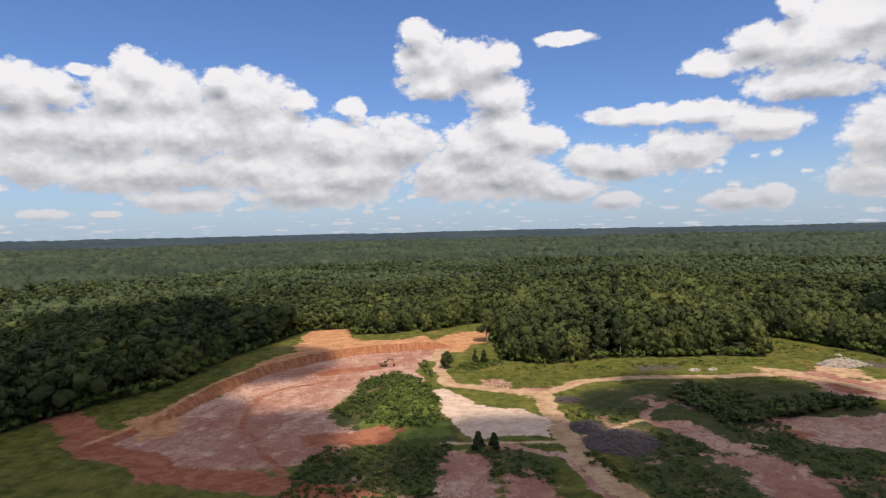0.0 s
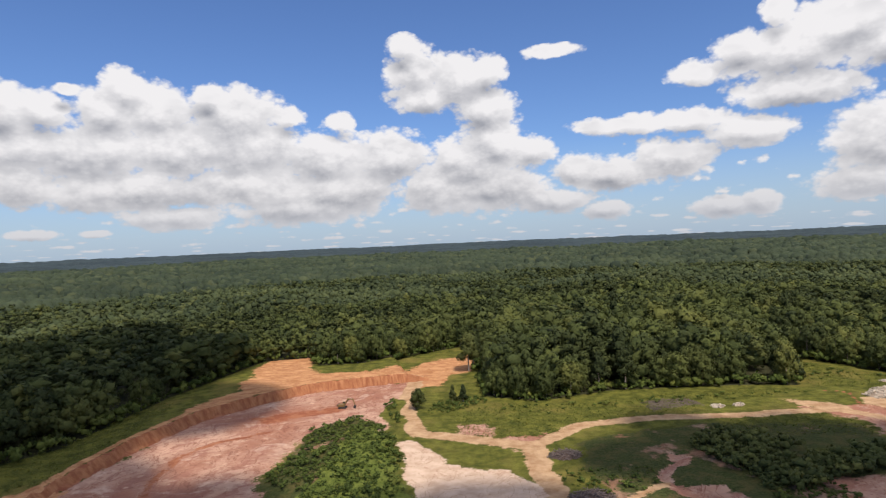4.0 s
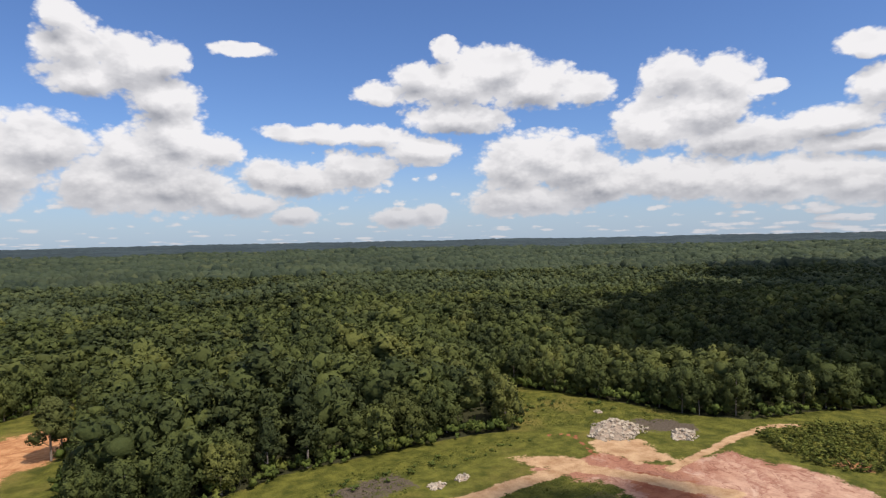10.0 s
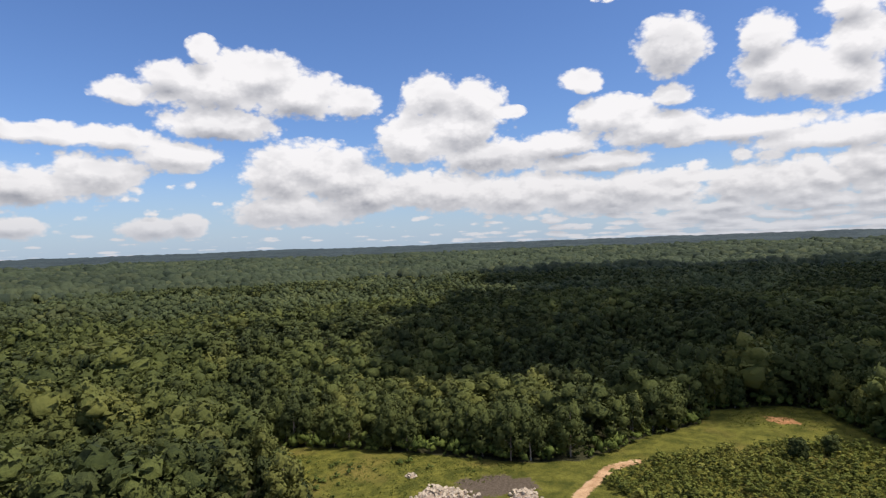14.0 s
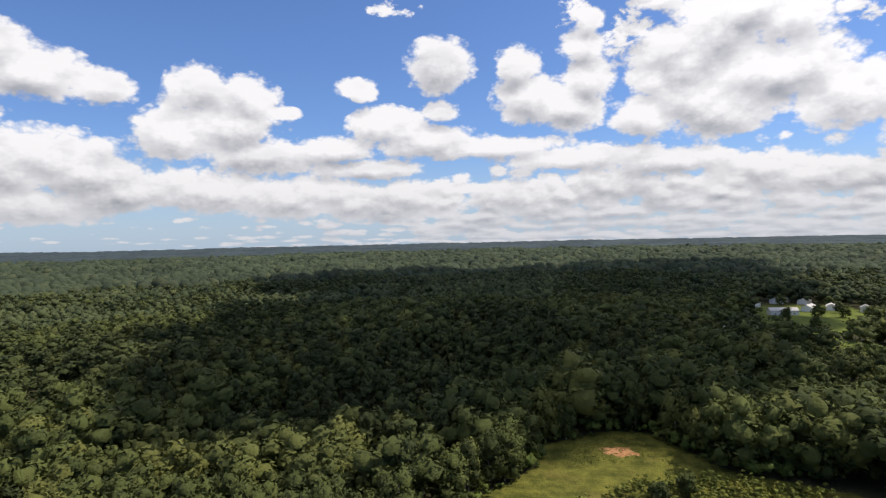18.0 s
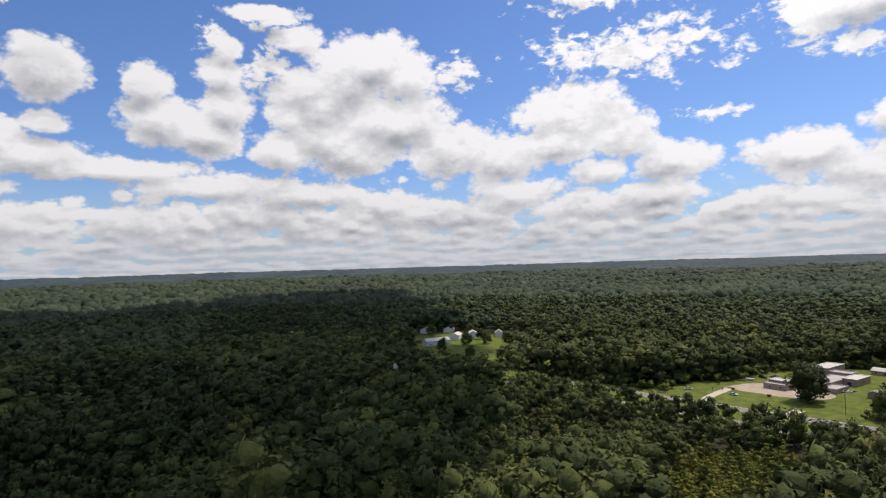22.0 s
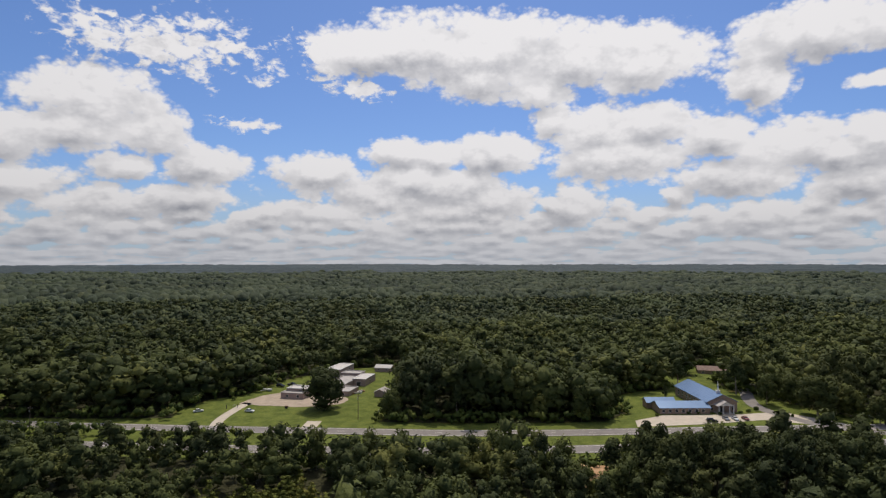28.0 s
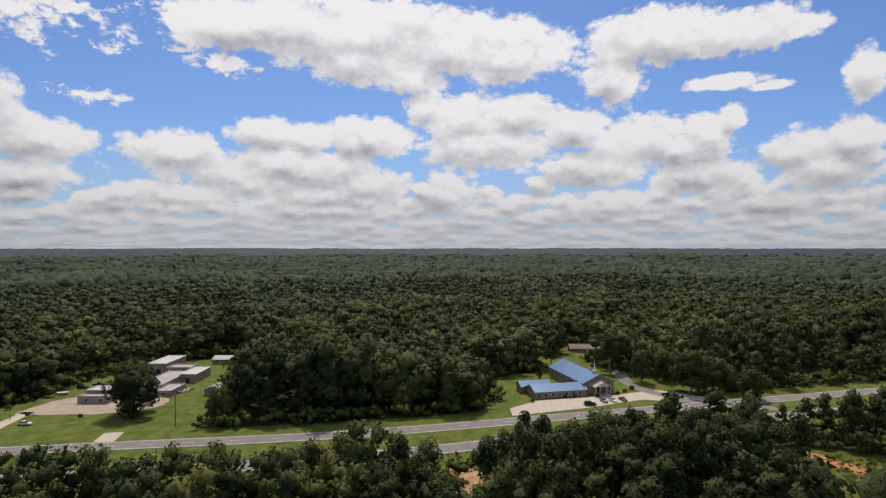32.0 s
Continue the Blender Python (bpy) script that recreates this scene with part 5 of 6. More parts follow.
def gable_end(x, y0, y1, eave, ridge, along, t=0.25):
    bm = bmesh.new()
    tri = [(y0, eave), ((y0 + y1) / 2, ridge), (y1, eave)]
    f = []
    for s in (x, x + t):
        f.append([bm.verts.new((s, a, z) if along == "x" else (a, s, z)) for a, z in tri])
    for k in range(3):
        bm.faces.new((f[0][k], f[0][(k + 1) % 3], f[1][(k + 1) % 3], f[1][k]))
    bm.faces.new(f[0]), bm.faces.new(f[1][::-1])
    bmesh.ops.recalc_face_normals(bm, faces=bm.faces)
    return bm


def opening(house, x, y, z0, w, h, face, name="window"):
    """A framed pane or door let into a wall. face: the way it looks, as x or y with a sign."""
    o = 0.06
    sign = 1 if face[0] == "+" else -1
    if face[1] == "y":
        fr = part(name, box(x - w / 2 - 0.1, y - o, z0 - 0.1, x + w / 2 + 0.1, y + o, z0 + h + 0.1), TRIM, house)
        part("pane" if name == "window" else "leaf", box(x - w / 2, y + sign * o * 0.5, z0, x + w / 2, y + sign * o * 1.4, z0 + h), GLASS if name == "window" else DARK, fr)
    else:
        fr = part(name, box(x - o, y - w / 2 - 0.1, z0 - 0.1, x + o, y + w / 2 + 0.1, z0 + h + 0.1), TRIM, house)
        part("pane" if name == "window" else "leaf", box(x + sign * o * 0.5, y - w / 2, z0, x + sign * o * 1.4, y + w / 2, z0 + h), GLASS if name == "window" else DARK, fr)


def thing(name, label, category, x, y, turn=0.0, z=0.0, group=""):
    ob = new(name)
    ob.matrix_world = pose(x, y, z, 0, 0, turn)
    return tagged(ob, label, category, group)


def block_building(x0, y0, x1, y1, h, label, roof, parapet=0.35, windows=()):
    """A flat-roofed block in the yard's own axes."""
    root = thing("flat_roofed_building", label, "building", 464, -7, 17.3)
    part("wall", shell(x0, y0, x1, y1, h), TAN, root)
    part("roof", box(x0 + 0.25, y0 + 0.25, h - 0.35, x1 - 0.25, y1 - 0.25, h - 0.1), roof, root)
    part("coping", shell_ring(x0 - 0.12, y0 - 0.12, x1 + 0.12, y1 + 0.12, h, h + parapet, 0.45), TRIM if roof is ROOF_WHITE else ROOF_GREY, root)
    for w in windows:
        opening(root, *w)
    return root


def shell_ring(x0, y0, x1, y1, z0, z1, t):
    bm = shell(x0, y0, x1, y1, z1 - z0, t)
    bmesh.ops.translate(bm, vec=(0, 0, z0), verts=bm.verts)
    return bm


block_building(0, -5, 12.6, 0, 2.9, "low tan masonry block with a pale roof edge", ROOF_GREY, 0.3, [(3, 0, 0.9, 1.2, 1.1, "+y"), (9, 0, 0.9, 1.2, 1.1, "+y")])
block_building(-1, -13.5, 12, -5.4, 4.2, "tan flat-roofed masonry block with a white roof", ROOF_WHITE, 0.25, [(4, -5.4, 3.3, 1.4, 0.5, "+y")])
block_building(3, -80, 12.5, -57, 5.2, "tall tan hall with a white flat roof behind the yard", ROOF_WHITE, 0.2, [(3, -64, 3.2, 1.6, 0.9, "-x"), (3, -72, 3.2, 1.6, 0.9, "-x"), (7, -57, 0, 2.6, 2.8, "+y", "door")])
block_building(-12, -60, 0, -51, 4.4, "grey-roofed tan block between the hall and the workshop", ROOF_GREY, 0.35, [(-6, -51, 1.2, 1.4, 1.1, "+y")])
block_building(-20, -55.5, -12.1, -38, 4.0, "tan workshop with a pale metal roof", ROOF_WHITE, 0.15, [(-20, -46, 1.1, 1.5, 1.1, "-x"), (-16, -38, 0, 2.4, 2.4, "+y", "door")])
block_building(-20.5, -26, -13, -11.8, 2.3, "low dark block with a white roof edge and open top", ROOF_GREY, 0.35, [(-17, -11.8, 0.7, 1.6, 0.9, "+y")])
block_building(-12.8, -50, -2, -15, 3.2, "long low grey-roofed link between the blocks", ROOF_GREY, 0.25, [(-8, -15, 1.0, 1.4, 1.1, "+y")])


def gabled_house(name, label, x, y, turn, lx, ly, eave, ridge, wall, roof, windows=3, category="house", z=0.0):
    root = thing(name, label, category, x, y, turn, z)
    part("wall", shell(0, 0, lx, ly, eave), wall, root)
    part("roof", gable_roof(0, 0, lx, ly, eave, ridge), roof, root)
    for e in (0.0, lx - 0.25):
        part("gable", gable_end(e, 0, ly, eave, ridge, "x"), wall, root)
    for k in range(windows):
        opening(root, lx * (k + 0.5) / windows, 0, 0.9, min(1.1, lx / windows * 0.5), 1.1, "-y")
        opening(root, lx * (k + 0.5) / windows, ly, 0.9, min(1.1, lx / windows * 0.5), 1.1, "+y")
    opening(root, 0, ly * 0.5, 0, 1.0, 2.1, "-x", "door")
    return root


gabled_house("shed", "small tan workshop shed with a weathered grey gable roof", 438, -37.6, 107.3, 7.5, 6.0, 2.5, 3.9, TAN, ROOF_GREY, 2, "shed")
gabled_house("shed", "small shed with a pale metal gable roof behind the lawn", 471, -99.5, 17.3, 10.5, 7.5, 2.6, 4.0, TAN, ROOF_WHITE, 2, "shed")


def church():
    root = thing("church", "buff brick church with blue metal roofs and a white steeple", "church", 280, -82, 210.7)
    hall = part("hall_wall", shell(0, 0, 14.4, 37, 5), BRICKY, root)
    part("hall_roof", gable_roof(0, 0, 14.4, 37, 5, 8.3, "y", 0.7), BLUE, root)
    for e in (0.0, 36.75):
        part("gable", gable_end(e, 0, 14.4, 5, 8.3, "y"), BRICKY, root)
    for k in range(7):
        opening(root, 0, 4 + k * 4.8, 1.1, 1.2, 2.8, "-x"), opening(root, 14.4, 4 + k * 4.8, 1.1, 1.2, 2.8, "+x")
    # standing seams on the blue slopes
    slope = math.hypot(7.9, 3.3 * 7.9 / 7.2)
    for k in range(19):
        for sgn in (-1, 1):
            bm = box(-0.04, -0.04, 0, 0.04, 0.04, slope)
            tilt = math.atan2(7.2, 3.3)
            bmesh.ops.transform(bm, matrix=Matrix.Translation((7.2, 0.4 + k * 2.0, 8.5)) @ Matrix.Rotation(sgn * (math.pi - tilt), 4, "Y"), verts=bm.verts)
            part("roof_seam", bm, BLUE, root)
    # portico
    part("portico_roof", gable_roof(3.4, -4.6, 10.9, 0.2, 4.0, 5.9, "y", 0.5), ROOF_GREY, root)
    part("portico_gable", gable_end(-4.4, 3.4, 10.9, 4.0, 5.8, "y"), TRIM, root)
    part("portico_floor", box(3.2, -4.8, 0, 11.1, 0, 0.3), CONCRETE, root)
    for x in (3.7, 5.6, 8.7, 10.6):
        bm = bmesh.new()
        limb(bm, (x, -4.3, 0.3), (x, -4.3, 4.0), 0.22, 0.19, 10)
        part("column", bm, TRIM, root)
    opening(root, 7.2, 0, 0.3, 2.0, 2.6, "-y", "door"), opening(root, 2.2, 0, 1.1, 1.0, 2.4, "-y"), opening(root, 12.4, 0, 1.1, 1.0, 2.4, "-y")
    # steeple on the ridge
    base = part("steeple", box(6.4, 3.2, 7.6, 8.0, 4.8, 9.5, 0.05), TRIM, root, "white boxed steeple")
    bm = bmesh.new()
    limb(bm, (7.2, 4.0, 9.5), (7.2, 4.0, 14.2), 0.42, 0.03, 8)
    part("spire", bm, TRIM, base)
    # low wing and its annex
    part("wing_wall", shell(-23.5, -3.2, -0.05, 7.4, 3.0), BRICKY, root)
    part("wing_roof", gable_roof(-23.5, -3.2, -0.2, 7.4, 3.0, 4.9, "x", 0.6), BLUE, root)
    part("wing_gable", gable_end(-23.5, -3.2, 7.4, 3.0, 4.9, "x"), BRICKY, root)
    for k in range(7):
        opening(root, -21.8 + k * 3.1, -3.2, 0.9, 1.3, 1.3, "-y")
    part("annex_wall", shell(-25.5, 7.9, -12, 14.5, 3.0), BRICKY, root)
    part("annex_roof", gable_roof(-25.5, 7.9, -12, 14.5, 3.0, 4.6, "x", 0.6), BLUE, root)
    part("annex_gable", gable_end(-25.5, 7.9, 14.5, 3.0, 4.6, "x"), BRICKY, root)


church()
gabled_house("house", "low brick house with a brown shingle roof behind the church", 296, -184, 195, 17, 9, 2.6, 4.6, BRICKY, ROOF_BROWN)
gabled_house("house", "brown-roofed house half hidden among trees", 266, -322, 205, 15, 9, 2.6, 4.6, BRICKY, ROOF_BROWN)
VILLAGE = [("pale house with a white metal roof in the village", 774, 86, 150, 17, 9, ROOF_WHITE), ("house with a white roof beside the village street", 780, 68, 165, 13, 8, ROOF_WHITE),
           ("grey-roofed house in the village", 846, 92, 140, 22, 10, ROOF_GREY), ("pale-roofed house behind the village street", 836, 74, 150, 16, 9, ROOF_WHITE), ("small white-roofed building on a lawn", 772, 42, 160, 12, 7, ROOF_WHITE), ("long low building with a white roof beside the street", 742, 104, 100, 24, 9, ROOF_WHITE), ("pale house with a grey roof at the village edge", 804, 128, 150, 18, 9, ROOF_GREY),
           ("house with a pale roof among dark trees", 618, 182, 120, 8, 6, ROOF_WHITE), ("small roadside house with a brown roof", 602, 60, 150, 12, 7, ROOF_BROWN),
           ("white-roofed house deep in the woods", 598, 417, 60, 9, 6, ROOF_WHITE), ("pale shed roof among the trees", 515, 404, 80, 7, 5, ROOF_WHITE), ("white-gabled cottage among dark trees", 530, 215, 100, 6, 5, ROOF_WHITE),
           ("white-roofed cabin among the far woods", 679, -350, 20, 12, 8, ROOF_WHITE), ("pale roof showing between the trees", 864, 239, 120, 12, 8, ROOF_WHITE)]
for label, x, y, turn, lx, ly, roof in VILLAGE:
    gabled_house("house", label, x, y, turn, lx, ly, 4.2, 6.4, TRIM, roof, 3, z=float(terrain(x, y)))


# ---------------------------------------------------------------- yard things
def single_tree(kind, seed, x, y, height, mat, cards, size, label, width=1.0):
    ob = tree_model(kind, seed, height, mat, cards, size, label)
    ob.matrix_world = Matrix.LocRotScale((x, y, float(terrain(x, y)) - 0.05), Euler((0, 0, seed * 1.3)), None)
    ob.scale = (width, width, 1.0)
    return ob


single_tree("broad", 301, 441, 2, 20, LEAF, 4320, 0.023, "big spreading shade tree on the lawn before the flat-roofed buildings", 1.5)
single_tree("broad", 302, 235, -100, 19, LEAF, 4320, 0.023, "broad low shade tree beside the church drive", 1.5)
single_tree("broad", 303, 256, -114, 16, LEAF, 2160, 0.025, "leafy tree on the church lawn")
single_tree("broad", 304, 246, -120, 15, LEAF, 2160, 0.025, "leafy tree on the church lawn")
single_tree("pine", 305, 271, -131, 21, NEEDLE, 1980, 0.025, "tall dark pine standing behind the church")
single_tree("spire", 306, 303, -106, 6.5, NEEDLE, 400, 0.05, "small dark cedar on the lawn beside the church")
single_tree("pine", 307, 28.5, 405, 23, NEEDLE, 2700, 0.023, "tall pine with bare trunks at the clearing's corner", 1.1)
single_tree("pine", 308, 31.5, 409, 21, NEEDLE, 1980, 0.024, "tall pine with bare trunks at the clearing's corner")
single_tree("spire", 309, 17, 340, 8.0, NEEDLE, 900, 0.057, "dark conical young pine above the green bank")
single_tree("spire", 310, 22, 339, 8.5, NEEDLE, 900, 0.057, "dark conical young pine above the green bank")
single_tree("broad", 311, 0.5, 329, 9.5, LEAF, 1620, 0.032, "bushy tree beside the sandy track", 1.2)
single_tree("spire", 312, 11, 208, 6.5, NEEDLE, 1080, 0.063, "dark round cedar by the sand lot", 1.4)
single_tree("spire", 313, 16.5, 207.5, 6.0, NEEDLE, 1080, 0.063, "dark round cedar by the sand lot", 1.4)
single_tree("spire", 314, 190, 352, 13, NEEDLE, 1620, 0.030, "dark pointed cedar at the tip of the wood", 1.3)
single_tree("broad", 315, 485, -101, 8, LEAF, 1260, 0.052, "round tree behind the shed")
single_tree("broad", 323, 304, 244, 7.5, LEAF, 1300, 0.045, "round leafy tree among the young pines", 1.3)
single_tree("broad", 324, 314, 236, 7.0, LEAF, 1300, 0.045, "round leafy tree among the young pines", 1.3)
single_tree("broad", 325, 222, -106, 15, LEAF, 1600, 0.030, "leafy shade tree on the grass beside the church drive", 1.2)
single_tree("broad", 326, 212, -96, 13, LEAF, 1500, 0.032, "leafy shade tree on the grass beside the church drive", 1.2)
single_tree("pine", 327, 300, -128, 18, NEEDLE, 1300, 0.026, "tall pine on the lawn behind the church")
single_tree("bush", 328, 283, -76, 1.6, BUSH, 200, 0.10, "dark clipped shrub along the church front")
single_tree("bush", 329, 287, -73.5, 1.5, BUSH, 200, 0.10, "dark clipped shrub along the church front")
for k, (x, y, h) in enumerate(((694, 122, 12), (716, 92, 13), (722, 70, 12), (700, 58, 14), (752, 66, 11), (650, 112, 10), (636, 92, 9), (806, 100, 13), (790, 62, 12))):
    single_tree("broad", 420 + k, x, y, h, LEAF, 700, 0.036, "leafy shade tree between the village houses", 1.35)
single_tree("bush", 316, 500, 4, 2.6, BUSH, 200, 0.10, "small round shrub on the lawn")
single_tree("bush", 317, 494, 12, 2.2, BUSH, 200, 0.10, "small round shrub on the lawn")
single_tree("bush", 318, 263, -91, 2.0, BUSH, 200, 0.10, "clipped shrub beside the church drive")
single_tree("bush", 319, 260, -97, 2.2, BUSH, 200, 0.10, "clipped shrub beside the church drive")
single_tree("bush", 320, 299, -62, 1.6, BUSH, 160, 0.10, "small shrub at the corner of the church wing")
single_tree("bush", 321, 274, -79, 1.8, BUSH, 180, 0.10, "shrub beside the church portico")
single_tree("bush", 322, 266, -86, 1.8, BUSH, 180, 0.10, "shrub beside the church portico")


def pine_row():
    """A close stand of tall pines between the clearing and the highway."""
    rng = np.random.default_rng(77)
    models = [tree_model("pine", 400 + k, 17, NEEDLE, 1000, 0.028, "tall dark pine in a close row beside the highway") for k in range(4)]
    gx, gy = np.meshgrid(np.arange(212, 290, 4.9), np.arange(-9, 42, 5.3))
    gx, gy = gx.ravel() + rng.uniform(-1.7, 1.7, gx.size), gy.ravel() + rng.uniform(-1.7, 1.7, gx.size)
    inside = within(gx, gy, PINE_ROW) > 0.5
    for k, (x, y) in enumerate(zip(gx[inside], gy[inside])):
        m = Matrix.LocRotScale((x, y, float(terrain(x, y)) - 0.1), Euler((0, 0, rng.uniform(0, 6.28))), None)
        ob = models[k % 4]
        if k < 4:
            ob.matrix_world = m
        else:
            ob = copy_thing(ob, m)
        w = rng.uniform(0.9, 1.2)
        ob.scale = (w, w, rng.uniform(0.92, 1.12))
        ob["group"] = "row of tall pines"


pine_row()
single_tree("pine", 410, 295.5, 33, 15, NEEDLE, 1500, 0.026, "tall round-topped pine standing alone on sandy ground", 1.25)
single_tree("pine", 411, 291, 2, 14, NEEDLE, 1200, 0.027, "slender pine standing alone beside the highway", 0.9)


def shrub_patch(name, areas, gap, lo, hi, kind, mat, label, seed, chance=0.9, wide=1.0, cards=34, core=0.95, size=0.095):
    """Bushes too many to count, over a patch of scrub."""
    rng = np.random.default_rng(seed)
    px, py = [], []
    for area in areas:
        ax = np.array(area, float)
        gx, gy = np.meshgrid(np.arange(ax[:, 0].min(), ax[:, 0].max(), gap), np.arange(ax[:, 1].min(), ax[:, 1].max(), gap))
        gx, gy = gx.ravel() + rng.uniform(-0.5, 0.5, gx.size) * gap, gy.ravel() + rng.uniform(-0.5, 0.5, gx.size) * gap
        s = (within(gx + (fbm(gx, gy, 14, 2) - 0.5) * 10, gy, area) > 0) & (rng.random(len(gx)) < chance)
        px.append(gx[s]), py.append(gy[s])
    px, py = np.concatenate(px), np.concatenate(py)
    temps = [crown(kind, rng, 3, cards, size if kind == "bush" else 0.06, core) for _ in range(5)]
    h = lo + (hi - lo) * rng.random(len(px)) ** 1.6
    ob = scatter(name, temps, np.stack([px, py, terrain(px, py) - 0.15], -1), h, rng.uniform(0.9, 1.4, len(px)) * wide, rng.uniform(0, 6.28, len(px)), rng.integers(0, 5, len(px)), mat, rng.random(len(px)))
    tagged(ob, label, "bushes", kind="stuff")


shrub_patch("mound_bushes", [[(-47, 250), (-43, 282), (-41, 306), (-25, 322), (-12, 298), (-4, 270), (0, 240), (-6, 228), (-22, 226), (-34, 238)]], 2.3, 0.8, 3.2, "bush", BUSH, "bright green bushes covering a mound beside the pit", 21)
shrub_patch("thicket", [[(99, 268), (110, 278), (136, 268), (128, 250), (112, 234), (106, 240), (98, 254)], [(108, 238), (128, 250), (156, 258), (172, 256), (176, 244), (150, 240), (132, 234), (116, 226), (106, 226)]], 2.4, 1.6, 6.2, "bush", LEAF, "dark green thicket across the overgrown pit floor", 22)
shrub_patch("scrub_bushes", [[(106, 226), (130, 232), (124, 214), (130, 200), (150, 194), (142, 150), (112, 150), (112, 184), (106, 206)], [(60, 190), (84, 196), (92, 206), (86, 224), (78, 224), (74, 206)], [(48, 252), (84, 250), (76, 236), (62, 228), (48, 240)],
                             [(56, 186), (84, 194), (90, 170), (84, 150), (60, 150)]], 2.3, 0.5, 2.0, "bush", BUSH, "low green scrub between the bare pink gullies", 28, 0.8, 1.2)
shrub_patch("dark_scrub_bushes", [[(-48, 200), (-44, 213), (4, 212), (-2, 196), (-4, 170), (-50, 165)], [(11, 206), (25, 208), (35, 190), (30, 176), (14, 186)], [(48, 206), (56, 196), (54, 176), (48, 178)]], 2.2, 0.6, 2.2, "bush", BUSH, "low dark scrub below the sand lot", 23, 0.85, 1.2)
shrub_patch("bank_bushes", [[(2, 320), (8, 342), (30, 345), (34, 336), (14, 322)], [(-12, 312), (-8, 307), (-6, 312), (-9, 334), (-13, 352), (-14, 336)]], 2.0, 0.8, 2.8, "bush", BUSH, "green bushes on the bank above the track", 24)
shrub_patch("young_pines_and_shrubs", [[(253, 288), (282, 285), (299, 266), (318, 250), (330, 224), (322, 198), (290, 196), (262, 220), (244, 256), (241, 264)], YOUNG_FIELD], 1.75, 1.3, 4.6, "spire", YOUNG, "yellow-green young pines and shrubs on orange clay", 25, 0.9, 1.9)
shrub_patch("meadow_weeds", [[(196, 360), (214, 396), (240, 345), (256, 312), (240, 318), (200, 336), (150, 338), (110, 336), (100, 330), (150, 322), (190, 340)], [(36, 334), (60, 326), (130, 330), (120, 304), (70, 302), (44, 282), (20, 292), (12, 318)],
                             [(-166, 262), (-136, 292), (-130, 350), (-116, 350), (-114, 300), (-122, 252), (-136, 246)], [(330, 270), (350, 276), (364, 250), (340, 232)], [(130, 296), (172, 298), (176, 268), (136, 274), (110, 284)]],
            1.15, 0.15, 0.85, "bush", YOUNG, "rough grass tufts and weeds on the meadow", 26, 0.75, 1.6, 10, 0, 0.2)
shrub_patch("meadow_bushes", [[(38, 334), (60, 326), (130, 332), (182, 336), (178, 326), (120, 318), (60, 312), (44, 318)], [(196, 350), (214, 384), (236, 345), (250, 316), (240, 330), (214, 352)]], 3.4, 0.5, 2.3, "bush", BUSH, "low green bushes scattered over the meadow below the wood", 31, 0.4, 1.2)
shrub_patch("south_scrub", [[(184, -28), (204, -26), (200, 12), (170, 20)], [(300, -2), (330, 18), (380, 48), (376, 56), (322, 26), (296, 8)], [(150, 20), (205, 30), (200, 70), (150, 70)]], 2.4, 0.5, 2.2, "bush", BUSH, "scrub beside the red clay track", 27, 0.7)

WOOD_POLE = plain("creosoted_pole", (0.10, 0.075, 0.055), 0.9, 0, 0.3, 1.0)
STEEL = plain("galvanised_steel", (0.42, 0.43, 0.44), 0.45, 0.7, 0.1, 2.0)
TYRE = plain("tyre_rubber", (0.025, 0.025, 0.026), 0.9, 0, 0.2, 3.0)
RIM = plain("wheel_rim", (0.40, 0.40, 0.41), 0.35, 0.8, 0.1, 3.0)


def utility_pole(x, y, h, label="dark wooden utility pole with a crossarm"):
    root = thing("utility_pole", label, "pole", x, y, 30, float(terrain(x, y)), "poles beside the highway")
    bm = bmesh.new()
    limb(bm, (0, 0, -0.5), (0, 0, h), 0.17, 0.11, 8)
    part("pole", bm, WOOD_POLE, root)
    part("crossarm", box(-1.2, -0.06, h - 0.9, 1.2, 0.06, h - 0.75), WOOD_POLE, root)
    for k in (-1.05, 0.0, 1.05):
        bm = bmesh.new()
        limb(bm, (k, 0, h - 0.75), (k, 0, h - 0.5), 0.06, 0.045, 6)
        part("insulator", bm, STEEL, root)
    bm = bmesh.new()
    limb(bm, (0.28, 0, h - 2.4), (0.28, 0, h - 1.5), 0.22, 0.22, 8)
    part("transformer", bm, STEEL, root, "grey can transformer")


for x, y, h in ((415, 10, 11.5), (405, 2, 10.5), (380, 56, 10.5), (372, 51, 9.5), (520, 95, 11), (604, 70, 10)):
    utility_pole(x, y, h)


def wheel(root, x, y, r=0.34, w=0.22):
    bm = bmesh.new()
    limb(bm, (x, y - w / 2, r), (x, y + w / 2, r), r, r, 14)
    tyre = part("wheel", bm, TYRE, root)
    bm = bmesh.new()
    limb(bm, (x, y - w / 2 - 0.01, r), (x, y + w / 2 + 0.01, r), r * 0.6, r * 0.6, 10)
    part("rim", bm, RIM, tyre)


